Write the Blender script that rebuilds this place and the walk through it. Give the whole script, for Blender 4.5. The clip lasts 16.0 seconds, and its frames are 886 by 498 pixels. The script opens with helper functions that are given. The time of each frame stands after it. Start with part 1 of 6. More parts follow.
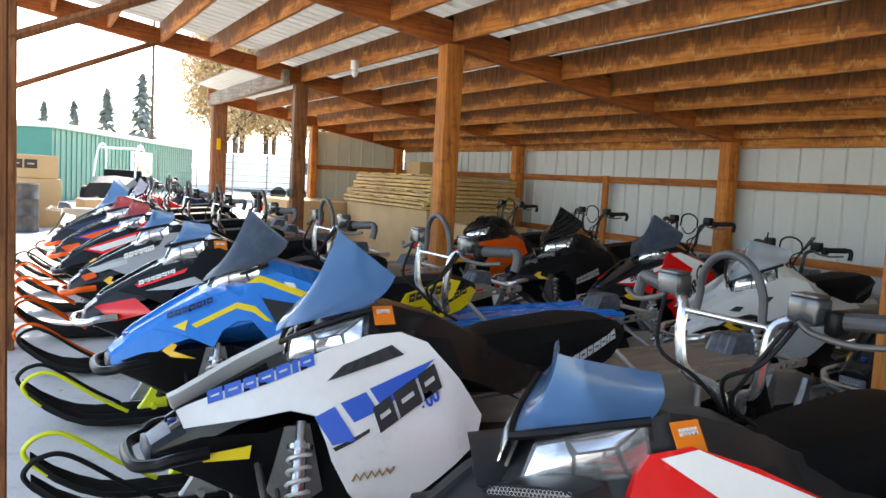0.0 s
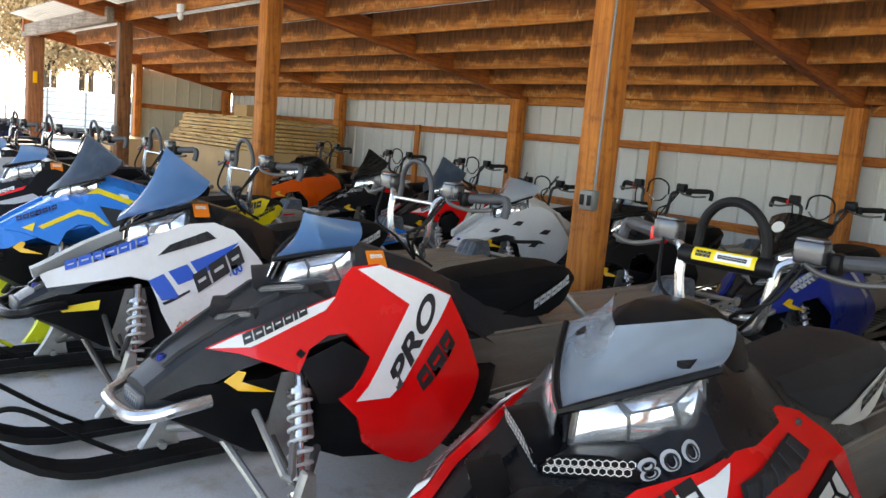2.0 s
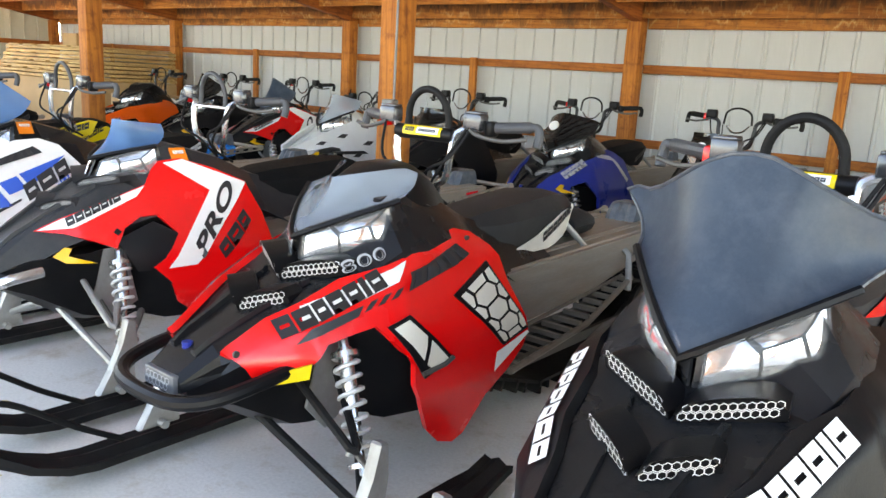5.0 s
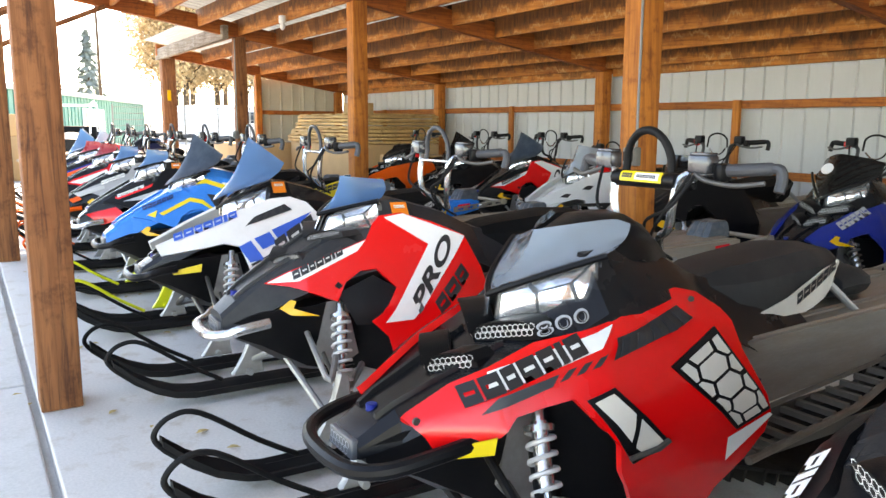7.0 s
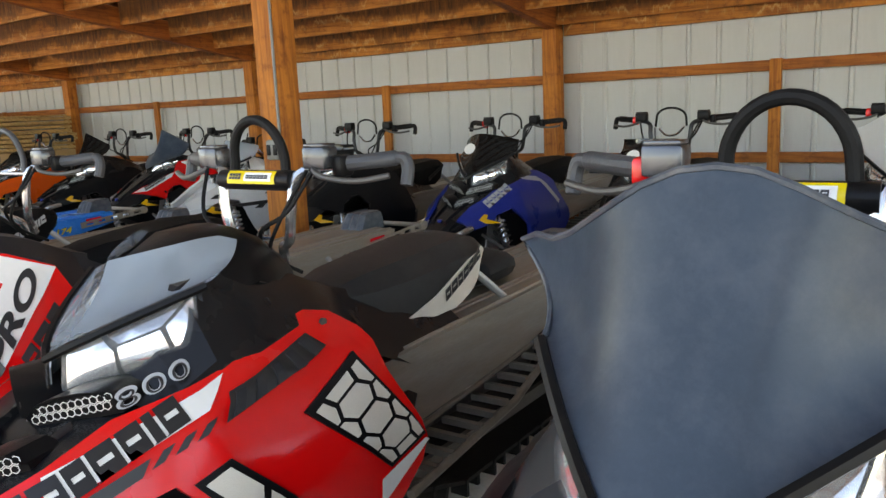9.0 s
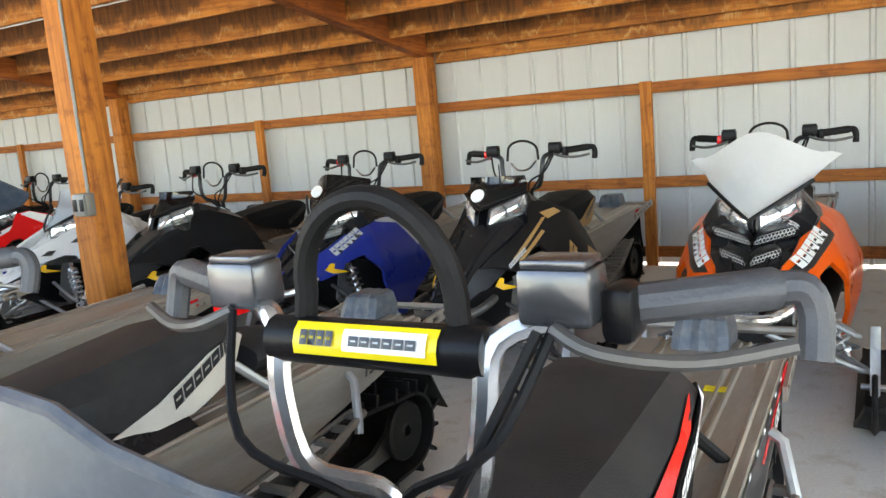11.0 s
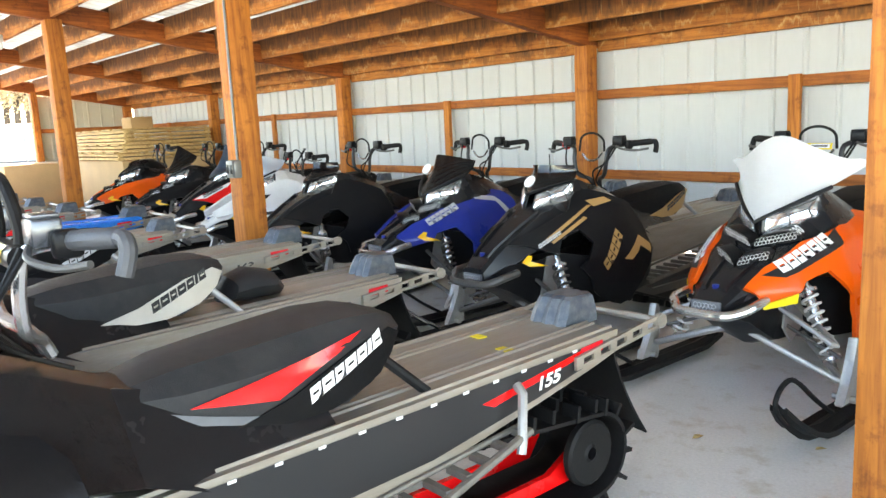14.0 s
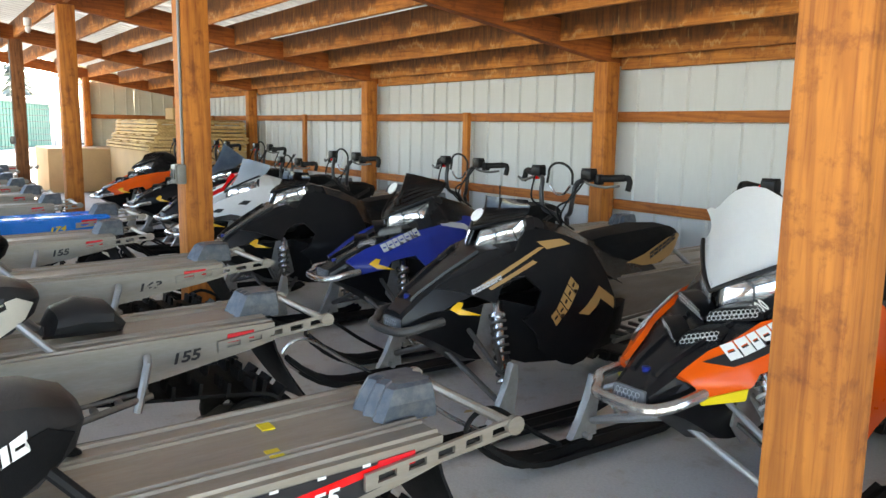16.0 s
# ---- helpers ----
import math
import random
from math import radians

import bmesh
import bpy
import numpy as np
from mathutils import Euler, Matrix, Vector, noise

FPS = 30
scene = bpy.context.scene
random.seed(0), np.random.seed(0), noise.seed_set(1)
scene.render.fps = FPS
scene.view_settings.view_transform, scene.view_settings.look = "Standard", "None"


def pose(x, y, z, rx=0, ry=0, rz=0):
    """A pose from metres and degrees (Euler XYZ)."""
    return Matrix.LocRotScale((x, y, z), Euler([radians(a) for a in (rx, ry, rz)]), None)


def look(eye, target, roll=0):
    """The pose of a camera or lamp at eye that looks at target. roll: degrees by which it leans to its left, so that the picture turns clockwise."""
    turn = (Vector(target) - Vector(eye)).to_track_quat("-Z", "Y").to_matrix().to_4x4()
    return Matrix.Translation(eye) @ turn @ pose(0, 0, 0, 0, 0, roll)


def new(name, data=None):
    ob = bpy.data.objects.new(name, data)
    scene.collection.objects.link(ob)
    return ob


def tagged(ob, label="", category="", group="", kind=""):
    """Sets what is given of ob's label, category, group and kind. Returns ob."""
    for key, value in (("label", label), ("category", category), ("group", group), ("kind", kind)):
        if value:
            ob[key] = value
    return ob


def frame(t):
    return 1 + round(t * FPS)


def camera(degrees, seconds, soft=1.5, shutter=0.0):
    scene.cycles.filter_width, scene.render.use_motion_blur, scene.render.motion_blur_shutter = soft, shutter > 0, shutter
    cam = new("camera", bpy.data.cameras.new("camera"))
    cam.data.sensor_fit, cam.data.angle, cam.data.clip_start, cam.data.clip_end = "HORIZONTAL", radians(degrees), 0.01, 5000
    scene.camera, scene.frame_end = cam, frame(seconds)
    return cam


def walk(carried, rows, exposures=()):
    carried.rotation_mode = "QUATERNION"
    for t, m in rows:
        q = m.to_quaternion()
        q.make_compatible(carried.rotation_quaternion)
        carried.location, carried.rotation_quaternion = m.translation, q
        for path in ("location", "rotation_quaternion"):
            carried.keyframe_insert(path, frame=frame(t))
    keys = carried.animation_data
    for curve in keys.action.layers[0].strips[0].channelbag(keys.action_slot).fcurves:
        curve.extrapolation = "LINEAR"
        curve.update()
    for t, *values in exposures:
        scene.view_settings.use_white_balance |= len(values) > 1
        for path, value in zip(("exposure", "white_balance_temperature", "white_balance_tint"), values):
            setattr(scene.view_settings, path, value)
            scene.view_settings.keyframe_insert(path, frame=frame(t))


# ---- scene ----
cam = camera(59.6, 16.0)
METRES, EYE, TILT, LEAN, TURN = 5.6, 1.30, 0.0, 0.0, 61.1
ROWS = [
    (0.0, 0.0, 0.0, 0.0, 0.28, -5.11, -3.1),
    (0.5, 0.004, -0.0455, -0.0017, -0.76, -6.75, -3.02),
    (1.0, 0.0153, -0.0918, -0.0077, -1.49, -7.69, -4.5),
    (1.5, 0.0249, -0.1371, -0.0063, -4.54, -8.41, -5.63),
    (2.0, 0.0251, -0.1907, -0.0091, -11.73, -7.85, -5.27),
    (2.5, 0.0326, -0.2312, -0.0079, -19.45, -8.02, -4.91),
    (3.0, 0.0409, -0.2678, -0.0117, -22.03, -9.65, -6.06),
    (3.5, 0.0437, -0.2915, -0.0115, -23.77, -10.61, -5.74),
    (6.0, 0.0515, -0.331, -0.0206, -17.64, -11.81, 1.18),
    (6.5, 0.0737, -0.313, -0.0221, -9.12, -9.45, 0.03),
    (7.0, 0.0875, -0.2957, -0.0202, -2.72, -9.13, -0.33),
    (7.5, 0.0991, -0.2862, -0.0189, -1.44, -8.92, -1.16),
    (8.0, 0.1031, -0.2661, -0.0171, -6.4, -8.58, -2.51),
    (8.5, 0.11, -0.2444, -0.017, -19.28, -9.42, 0.21),
    (9.0, 0.1357, -0.2289, -0.0219, -26.61, -10.16, 2.52),
    (9.5, 0.1659, -0.2182, -0.0238, -32.99, -10.94, 5.24),
    (12.0, 0.2962, -0.233, -0.0062, -28.4, -6.18, 3.5),
    (12.5, 0.3226, -0.2633, -0.0186, -22.1, -5.16, 2.86),
    (13.0, 0.3455, -0.3076, -0.0157, -18.87, -5.76, 2.21),
    (13.5, 0.3656, -0.3576, -0.0138, -14.31, -8.59, 2.77),
    (14.0, 0.3921, -0.3698, -0.0113, -11.71, -9.33, 2.63),
    (14.5, 0.4315, -0.3598, -0.0086, -9.5, -8.9, 0.58),
    (15.0, 0.4706, -0.3409, -0.008, -6.12, -8.46, 0.03),
    (15.5, 0.5033, -0.3184, -0.0019, -4.23, -8.38, -0.78),
    (16.0, 0.5285, -0.2908, -0.0019, -5.87, -8.8, -1.05),
]
EXPOSURES = [(0, 2.55, 8200, 12), (1, 2.5, 8300, 12), (2, 2.62, 8500, 13), (3.5, 3.0, 9300, 14), (6, 3.35, 9000, 14), (8, 2.75, 8900, 14), (9.5, 2.7, 9500, 15), (12, 3.83, 8500, 11), (13.5, 3.85, 8500, 11), (15, 3.75, 8400, 11), (16, 3.3, 8300, 11)]
walk(cam, [(t, pose(0, 0, EYE, TILT, LEAN, TURN) @ pose(METRES * x, METRES * y, METRES * z, 90 + pitch, roll, yaw)) for t, x, y, z, yaw, pitch, roll in ROWS], EXPOSURES)

# world, sun, exposure
world = bpy.data.worlds.new("sky")
scene.world = world
world.use_nodes = True
wn = world.node_tree.nodes
sky = wn.new("ShaderNodeTexSky")
sky.sky_type = "NISHITA"
sky.sun_disc = False
sky.sun_elevation = radians(38)
sky.sun_rotation = radians(-72)
sky.altitude = 1800
world.node_tree.links.new(sky.outputs["Color"], wn["Background"].inputs["Color"])
wn["Background"].inputs["Strength"].default_value = 0.15
sun_data = bpy.data.lights.new("sun", "SUN")
sun_data.energy, sun_data.angle, sun_data.color = 2.6, radians(0.5), (1.0, 0.94, 0.86)
sun = new("sun", sun_data)
sun.matrix_world = look((-9.0, 2.6, 7.4), (0, 0, 0))


# ---- materials ----
def links_of(m):
    m.use_nodes = True
    return m.node_tree.nodes, m.node_tree.links, m.node_tree.nodes["Principled BSDF"]


def mapped(nodes, links, scale, coords="Object"):
    tc = nodes.new("ShaderNodeTexCoord")
    mp = nodes.new("ShaderNodeMapping")
    mp.inputs["Scale"].default_value = scale
    links.new(tc.outputs[coords], mp.inputs["Vector"])
    return mp.outputs["Vector"]


def noise_node(nodes, links, vec, scale, detail=4, rough=0.6, twist=0.0):
    n = nodes.new("ShaderNodeTexNoise")
    n.inputs["Scale"].default_value, n.inputs["Detail"].default_value, n.inputs["Roughness"].default_value = scale, detail, rough
    n.inputs["Distortion"].default_value = twist
    links.new(vec, n.inputs["Vector"])
    return n.outputs["Fac"]


def ramp(nodes, links, fac, stops):
    r = nodes.new("ShaderNodeValToRGB")
    els = r.color_ramp.elements
    while len(els) < len(stops):
        els.new(0.5)
    for e, (p, c) in zip(els, stops):
        e.position, e.color = p, (*c, 1)
    links.new(fac, r.inputs["Fac"])
    return r.outputs["Color"]


def mixed(nodes, links, a, b, fac, mode="MIX"):
    m = nodes.new("ShaderNodeMix")
    m.data_type, m.blend_type = "RGBA", mode
    for sock, v in ((m.inputs[0], fac), (m.inputs[6], a), (m.inputs[7], b)):
        if isinstance(v, (int, float)):
            sock.default_value = v
        elif isinstance(v, tuple):
            sock.default_value = (*v, 1)
        else:
            links.new(v, sock)
    return m.outputs[2]


def bumped(nodes, links, bsdf, height, strength, dist=0.01):
    b = nodes.new("ShaderNodeBump")
    b.inputs["Strength"].default_value, b.inputs["Distance"].default_value = strength, dist
    links.new(height, b.inputs["Height"])
    links.new(b.outputs["Normal"], bsdf.inputs["Normal"])


def shade(c, k):
    return tuple(min(1.0, max(0.0, v * k)) for v in c)


def surface(name, col, rough=0.5, metal=0.0, var=0.15, fine=60.0, coarse=3.0, bump=0.1, coat=0.0, scale=(1, 1, 1), dust=None, dust_amt=0.0, sheen=0.5):
    """A painted, plastic or metal surface, with soft blotches, grain and, where given, settled dust."""
    m = bpy.data.materials.new(name)
    nodes, links, b = links_of(m)
    v = mapped(nodes, links, scale)
    big, small = noise_node(nodes, links, v, coarse, 5), noise_node(nodes, links, v, fine, 3)
    c = ramp(nodes, links, big, [(0.3, shade(col, 1 - var)), (0.7, shade(col, 1 + var))])
    g = ramp(nodes, links, small, [(0.3, (0.86, 0.86, 0.86)), (0.7, (1, 1, 1))])
    out = mixed(nodes, links, c, g, min(1.0, var * 4), "MULTIPLY")
    if dust:
        d = noise_node(nodes, links, v, coarse * 2.3, 8, 0.7)
        f = ramp(nodes, links, d, [(0.42, (0, 0, 0)), (0.7, (dust_amt,) * 3)])
        out = mixed(nodes, links, out, dust, f)
    links.new(out, b.inputs["Base Color"])
    r = nodes.new("ShaderNodeMapRange")
    r.inputs["To Min"].default_value, r.inputs["To Max"].default_value = max(0.03, rough - 0.12), min(1, rough + 0.12)
    links.new(big, r.inputs["Value"])
    links.new(r.outputs["Result"], b.inputs["Roughness"])
    b.inputs["Metallic"].default_value = metal
    b.inputs["Specular IOR Level"].default_value = sheen
    b.inputs["Coat Weight"].default_value = coat
    b.inputs["Coat Roughness"].default_value = 0.08
    if bump:
        bumped(nodes, links, b, small, bump, 0.004)
    return m


def timber(name, light, dark, axis, rough=0.75, stain=0.0, stain_col=(0.03, 0.018, 0.01), pale=(0.5, 0.4, 0.28)):
    """Sawn timber with its grain along one axis; stain: ragged water stains down the boards' faces."""
    m = bpy.data.materials.new(name)
    nodes, links, b = links_of(m)
    sc = [26.0, 26.0, 26.0]
    sc[axis] = 1.3
    v = mapped(nodes, links, tuple(sc))
    fibre = noise_node(nodes, links, v, 2.2, 6, 0.65, 0.9)
    v2 = mapped(nodes, links, (1, 1, 1))
    blot = noise_node(nodes, links, v2, 1.7, 4)
    info = nodes.new("ShaderNodeObjectInfo")
    c = ramp(nodes, links, fibre, [(0.28, dark), (0.5, light), (0.75, shade(light, 1.18))])
    c = mixed(nodes, links, c, ramp(nodes, links, blot, [(0.32, (0.56, 0.48, 0.42)), (0.62, (1, 1, 1))]), 0.8, "MULTIPLY")
    gs = [1.0, 1.0, 1.0]
    gs[axis] = 0.07
    rings = nodes.new("ShaderNodeTexWave")
    rings.bands_direction = "DIAGONAL"
    for k, q in (("Scale", 11.0), ("Distortion", 7.0), ("Detail", 3.0), ("Detail Scale", 1.6)):
        rings.inputs[k].default_value = q
    links.new(mapped(nodes, links, tuple(gs)), rings.inputs["Vector"])
    c = mixed(nodes, links, c, ramp(nodes, links, rings.outputs["Fac"], [(0.1, (0.62, 0.54, 0.46)), (0.55, (1, 1, 1))]), 0.55, "MULTIPLY")
    speck = noise_node(nodes, links, v2, 9.0, 6, 0.75)
    c = mixed(nodes, links, c, ramp(nodes, links, speck, [(0.36, (0.5, 0.42, 0.36)), (0.47, (1, 1, 1))]), 0.7, "MULTIPLY")
    c = mixed(nodes, links, c, ramp(nodes, links, info.outputs["Random"], [(0.0, (0.8, 0.78, 0.75)), (1.0, (1, 1, 1))]), 0.8, "MULTIPLY")
    if stain:
        g = nodes.new("ShaderNodeTexCoord")
        sep = nodes.new("ShaderNodeSeparateXYZ")
        links.new(g.outputs["Generated"], sep.inputs[0])
        drip = noise_node(nodes, links, mapped(nodes, links, (21.0, 7.0, 1.3)), 1.0, 6, 0.75)
        area = noise_node(nodes, links, mapped(nodes, links, (2.1, 2.7, 0.9)), 1.0, 5, 0.65)

        def plus(x, k, y):
            n = nodes.new("ShaderNodeMath")
            n.operation = "MULTIPLY_ADD"
            links.new(x, n.inputs[0])
            n.inputs[1].default_value = k
            links.new(y, n.inputs[2])
            return n.outputs[0]
        def times(x, k):
            n = nodes.new("ShaderNodeMath")
            n.operation = "MULTIPLY"
            links.new(x, n.inputs[0])
            n.inputs[1].default_value = k
            return n.outputs[0]
        zone = plus(sep.outputs["Z"], 0.55, plus(drip, 0.55, times(area, 1.25)))
        dark_c = mixed(nodes, links, stain_col, shade(light, 0.55), ramp(nodes, links, drip, [(0.4, (0,) * 3), (0.7, (1,) * 3)]))
        half = nodes.new("ShaderNodeMath")
        half.operation = "MULTIPLY"
        half.inputs[1].default_value = 0.45
        links.new(zone, half.inputs[0])
        fh = ramp(nodes, links, half.outputs[0], [(0.47, (0, 0, 0)), (0.53, (stain,) * 3), (0.7, (stain * 0.85,) * 3), (0.84, (stain * 0.35,) * 3)])
        edge = ramp(nodes, links, half.outputs[0], [(0.43, (0, 0, 0)), (0.462, (0.5,) * 3), (0.478, (0, 0, 0))])
        patchy = ramp(nodes, links, noise_node(nodes, links, mapped(nodes, links, (5.0, 5.0, 2.0)), 1.0, 4, 0.6), [(0.46, (0, 0, 0)), (0.62, (1, 1, 1))])
        edge = mixed(nodes, links, edge, patchy, 1.0, "MULTIPLY")
        c = mixed(nodes, links, c, dark_c, fh)
        c = mixed(nodes, links, c, pale, edge)
        wisp = ramp(nodes, links, noise_node(nodes, links, mapped(nodes, links, (26.0, 5.0, 4.0)), 1.0, 4, 0.65), [(0.63, (0, 0, 0)), (0.72, (0.4,) * 3)])
        c = mixed(nodes, links, c, pale, wisp)
    links.new(c, b.inputs["Base Color"])
    b.inputs["Roughness"].default_value = rough
    bumped(nodes, links, b, fibre, 0.35, 0.006)
    return m


def glass_mat(name, col, rough=0.05, alpha=0.35, smear=0.1):
    m = bpy.data.materials.new(name)
    nodes, links, b = links_of(m)
    v = mapped(nodes, links, (1, 1, 1))
    n = noise_node(nodes, links, v, 5, 3)
    links.new(ramp(nodes, links, n, [(0.3, shade(col, 0.88)), (0.7, col)]), b.inputs["Base Color"])
    r = nodes.new("ShaderNodeMapRange")
    r.inputs["To Min"].default_value, r.inputs["To Max"].default_value = rough, rough + smear
    links.new(n, r.inputs["Value"])
    links.new(r.outputs["Result"], b.inputs["Roughness"])
    b.inputs["Alpha"].default_value = alpha
    b.inputs["IOR"].default_value = 1.5
    b.inputs["Coat Weight"].default_value = 0.6
    return m


M = {}
M["black"] = surface("black_plastic", (0.006, 0.006, 0.007), 0.35, bump=0.12, fine=220, dust=(0.12, 0.1, 0.08), dust_amt=0.03, sheen=0.14)
M["satin"] = surface("satin_black_plastic", (0.009, 0.0095, 0.011), 0.26, bump=0.1, fine=220, dust=(0.12, 0.1, 0.09), dust_amt=0.03, sheen=0.24)
M["dark"] = surface("dark_grey_plastic", (0.024, 0.0255, 0.029), 0.4, bump=0.12, fine=220, dust=(0.25, 0.23, 0.2), dust_amt=0.06, sheen=0.17)
M["grey"] = surface("grey_plastic", (0.1, 0.105, 0.115), 0.45)
M["taillamp"] = surface("blue_grey_tail_lamp_plastic", (0.045, 0.06, 0.08), 0.4, var=0.3, coarse=9, bump=0.1, dust=(0.28, 0.27, 0.25), dust_amt=0.3)
M["grip"] = surface("dark_grey_grip_rubber", (0.045, 0.047, 0.052), 0.5, bump=0.3, fine=160)
M["rubber"] = surface("black_rubber", (0.006, 0.006, 0.0065), 0.6, bump=0.3, fine=120, dust=(0.14, 0.12, 0.1), dust_amt=0.04, sheen=0.17)
M["vinyl"] = surface("black_seat_vinyl", (0.006, 0.006, 0.0065), 0.6, bump=0.35, fine=300, dust=(0.12, 0.1, 0.09), dust_amt=0.03, sheen=0.08)
# Real grey vinyl, and on the winged machine light painted on its seat.
M["vinyl_grey"] = surface("grey_and_toplit_seat_vinyl", (0.017, 0.0175, 0.019), 0.5, bump=0.3, fine=300, dust=(0.2, 0.18, 0.16), dust_amt=0.08, sheen=0.25)
M["vinyl_cream"] = surface("cream_seat_vinyl", (0.58, 0.54, 0.46), 0.6, bump=0.3, fine=300)
M["red"] = surface("red_paint", (0.78, 0.006, 0.007), 0.25, coat=0.45, sheen=0.35, var=0.05, bump=0.0)
M["blue"] = surface("bright_blue_paint", (0.003, 0.19, 0.62), 0.28, coat=0.2, sheen=0.2, var=0.06, bump=0.0)
M["navy"] = surface("navy_blue_paint", (0.009, 0.026, 0.22), 0.3, coat=0.2, sheen=0.2, var=0.08, bump=0.0)
M["deepnavy"] = surface("dark_navy_paint", (0.012, 0.018, 0.06), 0.3, coat=0.25, sheen=0.3, var=0.08, bump=0.0)
M["orange"] = surface("orange_paint", (0.76, 0.09, 0.006), 0.3, coat=0.15, sheen=0.2, var=0.06, bump=0.0)
M["gold"] = surface("bronze_gold_decal", (0.36, 0.2, 0.07), 0.4, var=0.08, bump=0.0)
M["white"] = surface("white_paint", (0.74, 0.74, 0.73), 0.3, coat=0.5, var=0.05, bump=0.0, dust=(0.45, 0.4, 0.33), dust_amt=0.15)
M["silverpaint"] = surface("silver_grey_paint", (0.3, 0.3, 0.31), 0.35, coat=0.4, var=0.1, bump=0.0)
M["yellow"] = surface("yellow_decal", (0.75, 0.55, 0.01), 0.35, var=0.06, bump=0.0)
M["amber"] = surface("amber_marker", (0.8, 0.42, 0.005), 0.3, var=0.06, bump=0.0)
M["lime"] = surface("lime_yellow_coating", (0.62, 0.64, 0.02), 0.4, var=0.08)
M["permit"] = surface("orange_permit_sticker", (0.82, 0.2, 0.01), 0.5, var=0.05, bump=0.0)
M["decalblue"] = surface("blue_decal", (0.004, 0.085, 0.48), 0.35, var=0.06, bump=0.0)
M["decalblack"] = surface("black_decal", (0.015, 0.015, 0.016), 0.35, var=0.06, bump=0.0)
M["decalwhite"] = surface("white_decal", (0.75, 0.74, 0.71), 0.4, var=0.06, bump=0.0)
M["mesh_pale"] = surface("cream_filter_mesh", (0.66, 0.62, 0.54), 0.7, var=0.1, fine=500, bump=0.4)
M["decalgrey"] = surface("pale_grey_decal", (0.42, 0.43, 0.44), 0.4, var=0.06, bump=0.0)
M["reflector"] = surface("red_reflector", (0.7, 0.01, 0.02), 0.25, var=0.1, fine=300, bump=0.3)
M["chrome"] = surface("bright_metal", (0.62, 0.62, 0.62), 0.25, 0.9, var=0.12, dust=(0.25, 0.22, 0.18), dust_amt=0.25)
M["alu"] = surface("worn_aluminium", (0.35, 0.315, 0.27), 0.45, 0.6, var=0.2, scale=(5, 0.8, 5), coarse=3, fine=40, dust=(0.3, 0.24, 0.17), dust_amt=0.5)
M["aluarm"] = surface("cast_aluminium", (0.35, 0.35, 0.345), 0.45, 0.6, var=0.15, dust=(0.2, 0.17, 0.13), dust_amt=0.4)
M["barblack"] = surface("black_coated_bar", (0.02, 0.02, 0.022), 0.35, 0.2, var=0.1)
M["boardalu"] = surface("grimy_aluminium", (0.18, 0.165, 0.145), 0.5, 0.5, var=0.25, dust=(0.12, 0.1, 0.08), dust_amt=0.5)
M["control"] = surface("dark_metal_reservoir", (0.1, 0.105, 0.115), 0.25, 0.75, var=0.2)
M["spring"] = surface("white_spring_coating", (0.62, 0.62, 0.61), 0.35, 0.1, var=0.1, dust=(0.2, 0.17, 0.13), dust_amt=0.3)
M["steel"] = surface("dark_steel", (0.09, 0.085, 0.08), 0.5, 0.5, var=0.2)
# Blue tint, brightened in its base colour to imitate reflected sky.
M["windblue"] = glass_mat("blue_windshield_painted_sky", (0.085, 0.235, 0.46), 0.03, 0.88)
M["windsmoke"] = surface("grey_polycarbonate", (0.052, 0.08, 0.118), 0.36, var=0.16, coarse=4, fine=160, bump=0.03, coat=0.12, dust=(0.3, 0.33, 0.38), dust_amt=0.18)
# Pale blue body colour stands in for the sky mirrored in clear glass.
M["windclear"] = glass_mat("clear_windshield_painted_sky", (0.42, 0.5, 0.58), 0.02, 0.5, 0.03)
M["winddark"] = glass_mat("dark_windshield", (0.01, 0.01, 0.011), 0.05, 0.985, 0.05)
M["windwhite"] = surface("white_plastic_windshield", (0.8, 0.8, 0.79), 0.4, var=0.04, bump=0.0)
M["windred"] = surface("red_and_white_windshield", (0.55, 0.05, 0.06), 0.3, var=0.2, coarse=5)
M["lamp"] = bpy.data.materials.new("headlamp_reflector_painted_glints")
nodes, links, b = links_of(M["lamp"])
v = mapped(nodes, links, (1, 1, 1))
# Grey and bright blotches in the colour imitate mottled reflections.
links.new(ramp(nodes, links, noise_node(nodes, links, v, 7, 2), [(0.36, (0.35, 0.35, 0.36)), (0.46, (0.88, 0.88, 0.88)), (0.7, (0.97, 0.97, 0.96))]), b.inputs["Base Color"])
b.inputs["Metallic"].default_value, b.inputs["Roughness"].default_value = 0.9, 0.08
bumped(nodes, links, b, noise_node(nodes, links, v, 8, 1), 0.18, 0.03)
M["lamphouse"] = surface("black_headlamp_housing", (0.02, 0.021, 0.024), 0.25, sheen=0.4)
M["lens"] = glass_mat("clear_lens", (0.9, 0.92, 0.93), 0.02, 0.05)
# timber and building
M["post"] = timber("orange_stained_post", (0.55, 0.182, 0.025), (0.34, 0.086, 0.0105), 2)
M["post_dark"] = timber("weathered_post", (0.3, 0.115, 0.04), (0.08, 0.026, 0.01), 2, 0.85)
M["beam"] = timber("orange_stained_beam", (0.46, 0.125, 0.017), (0.28, 0.062, 0.008), 1)
M["joist"] = timber("stained_joist", (0.56, 0.2, 0.035), (0.34, 0.1, 0.014), 0, 0.8, 0.9, (0.06, 0.022, 0.007), (0.66, 0.44, 0.2))
M["girt"] = timber("orange_stained_girt", (0.46, 0.14, 0.022), (0.28, 0.075, 0.01), 0)
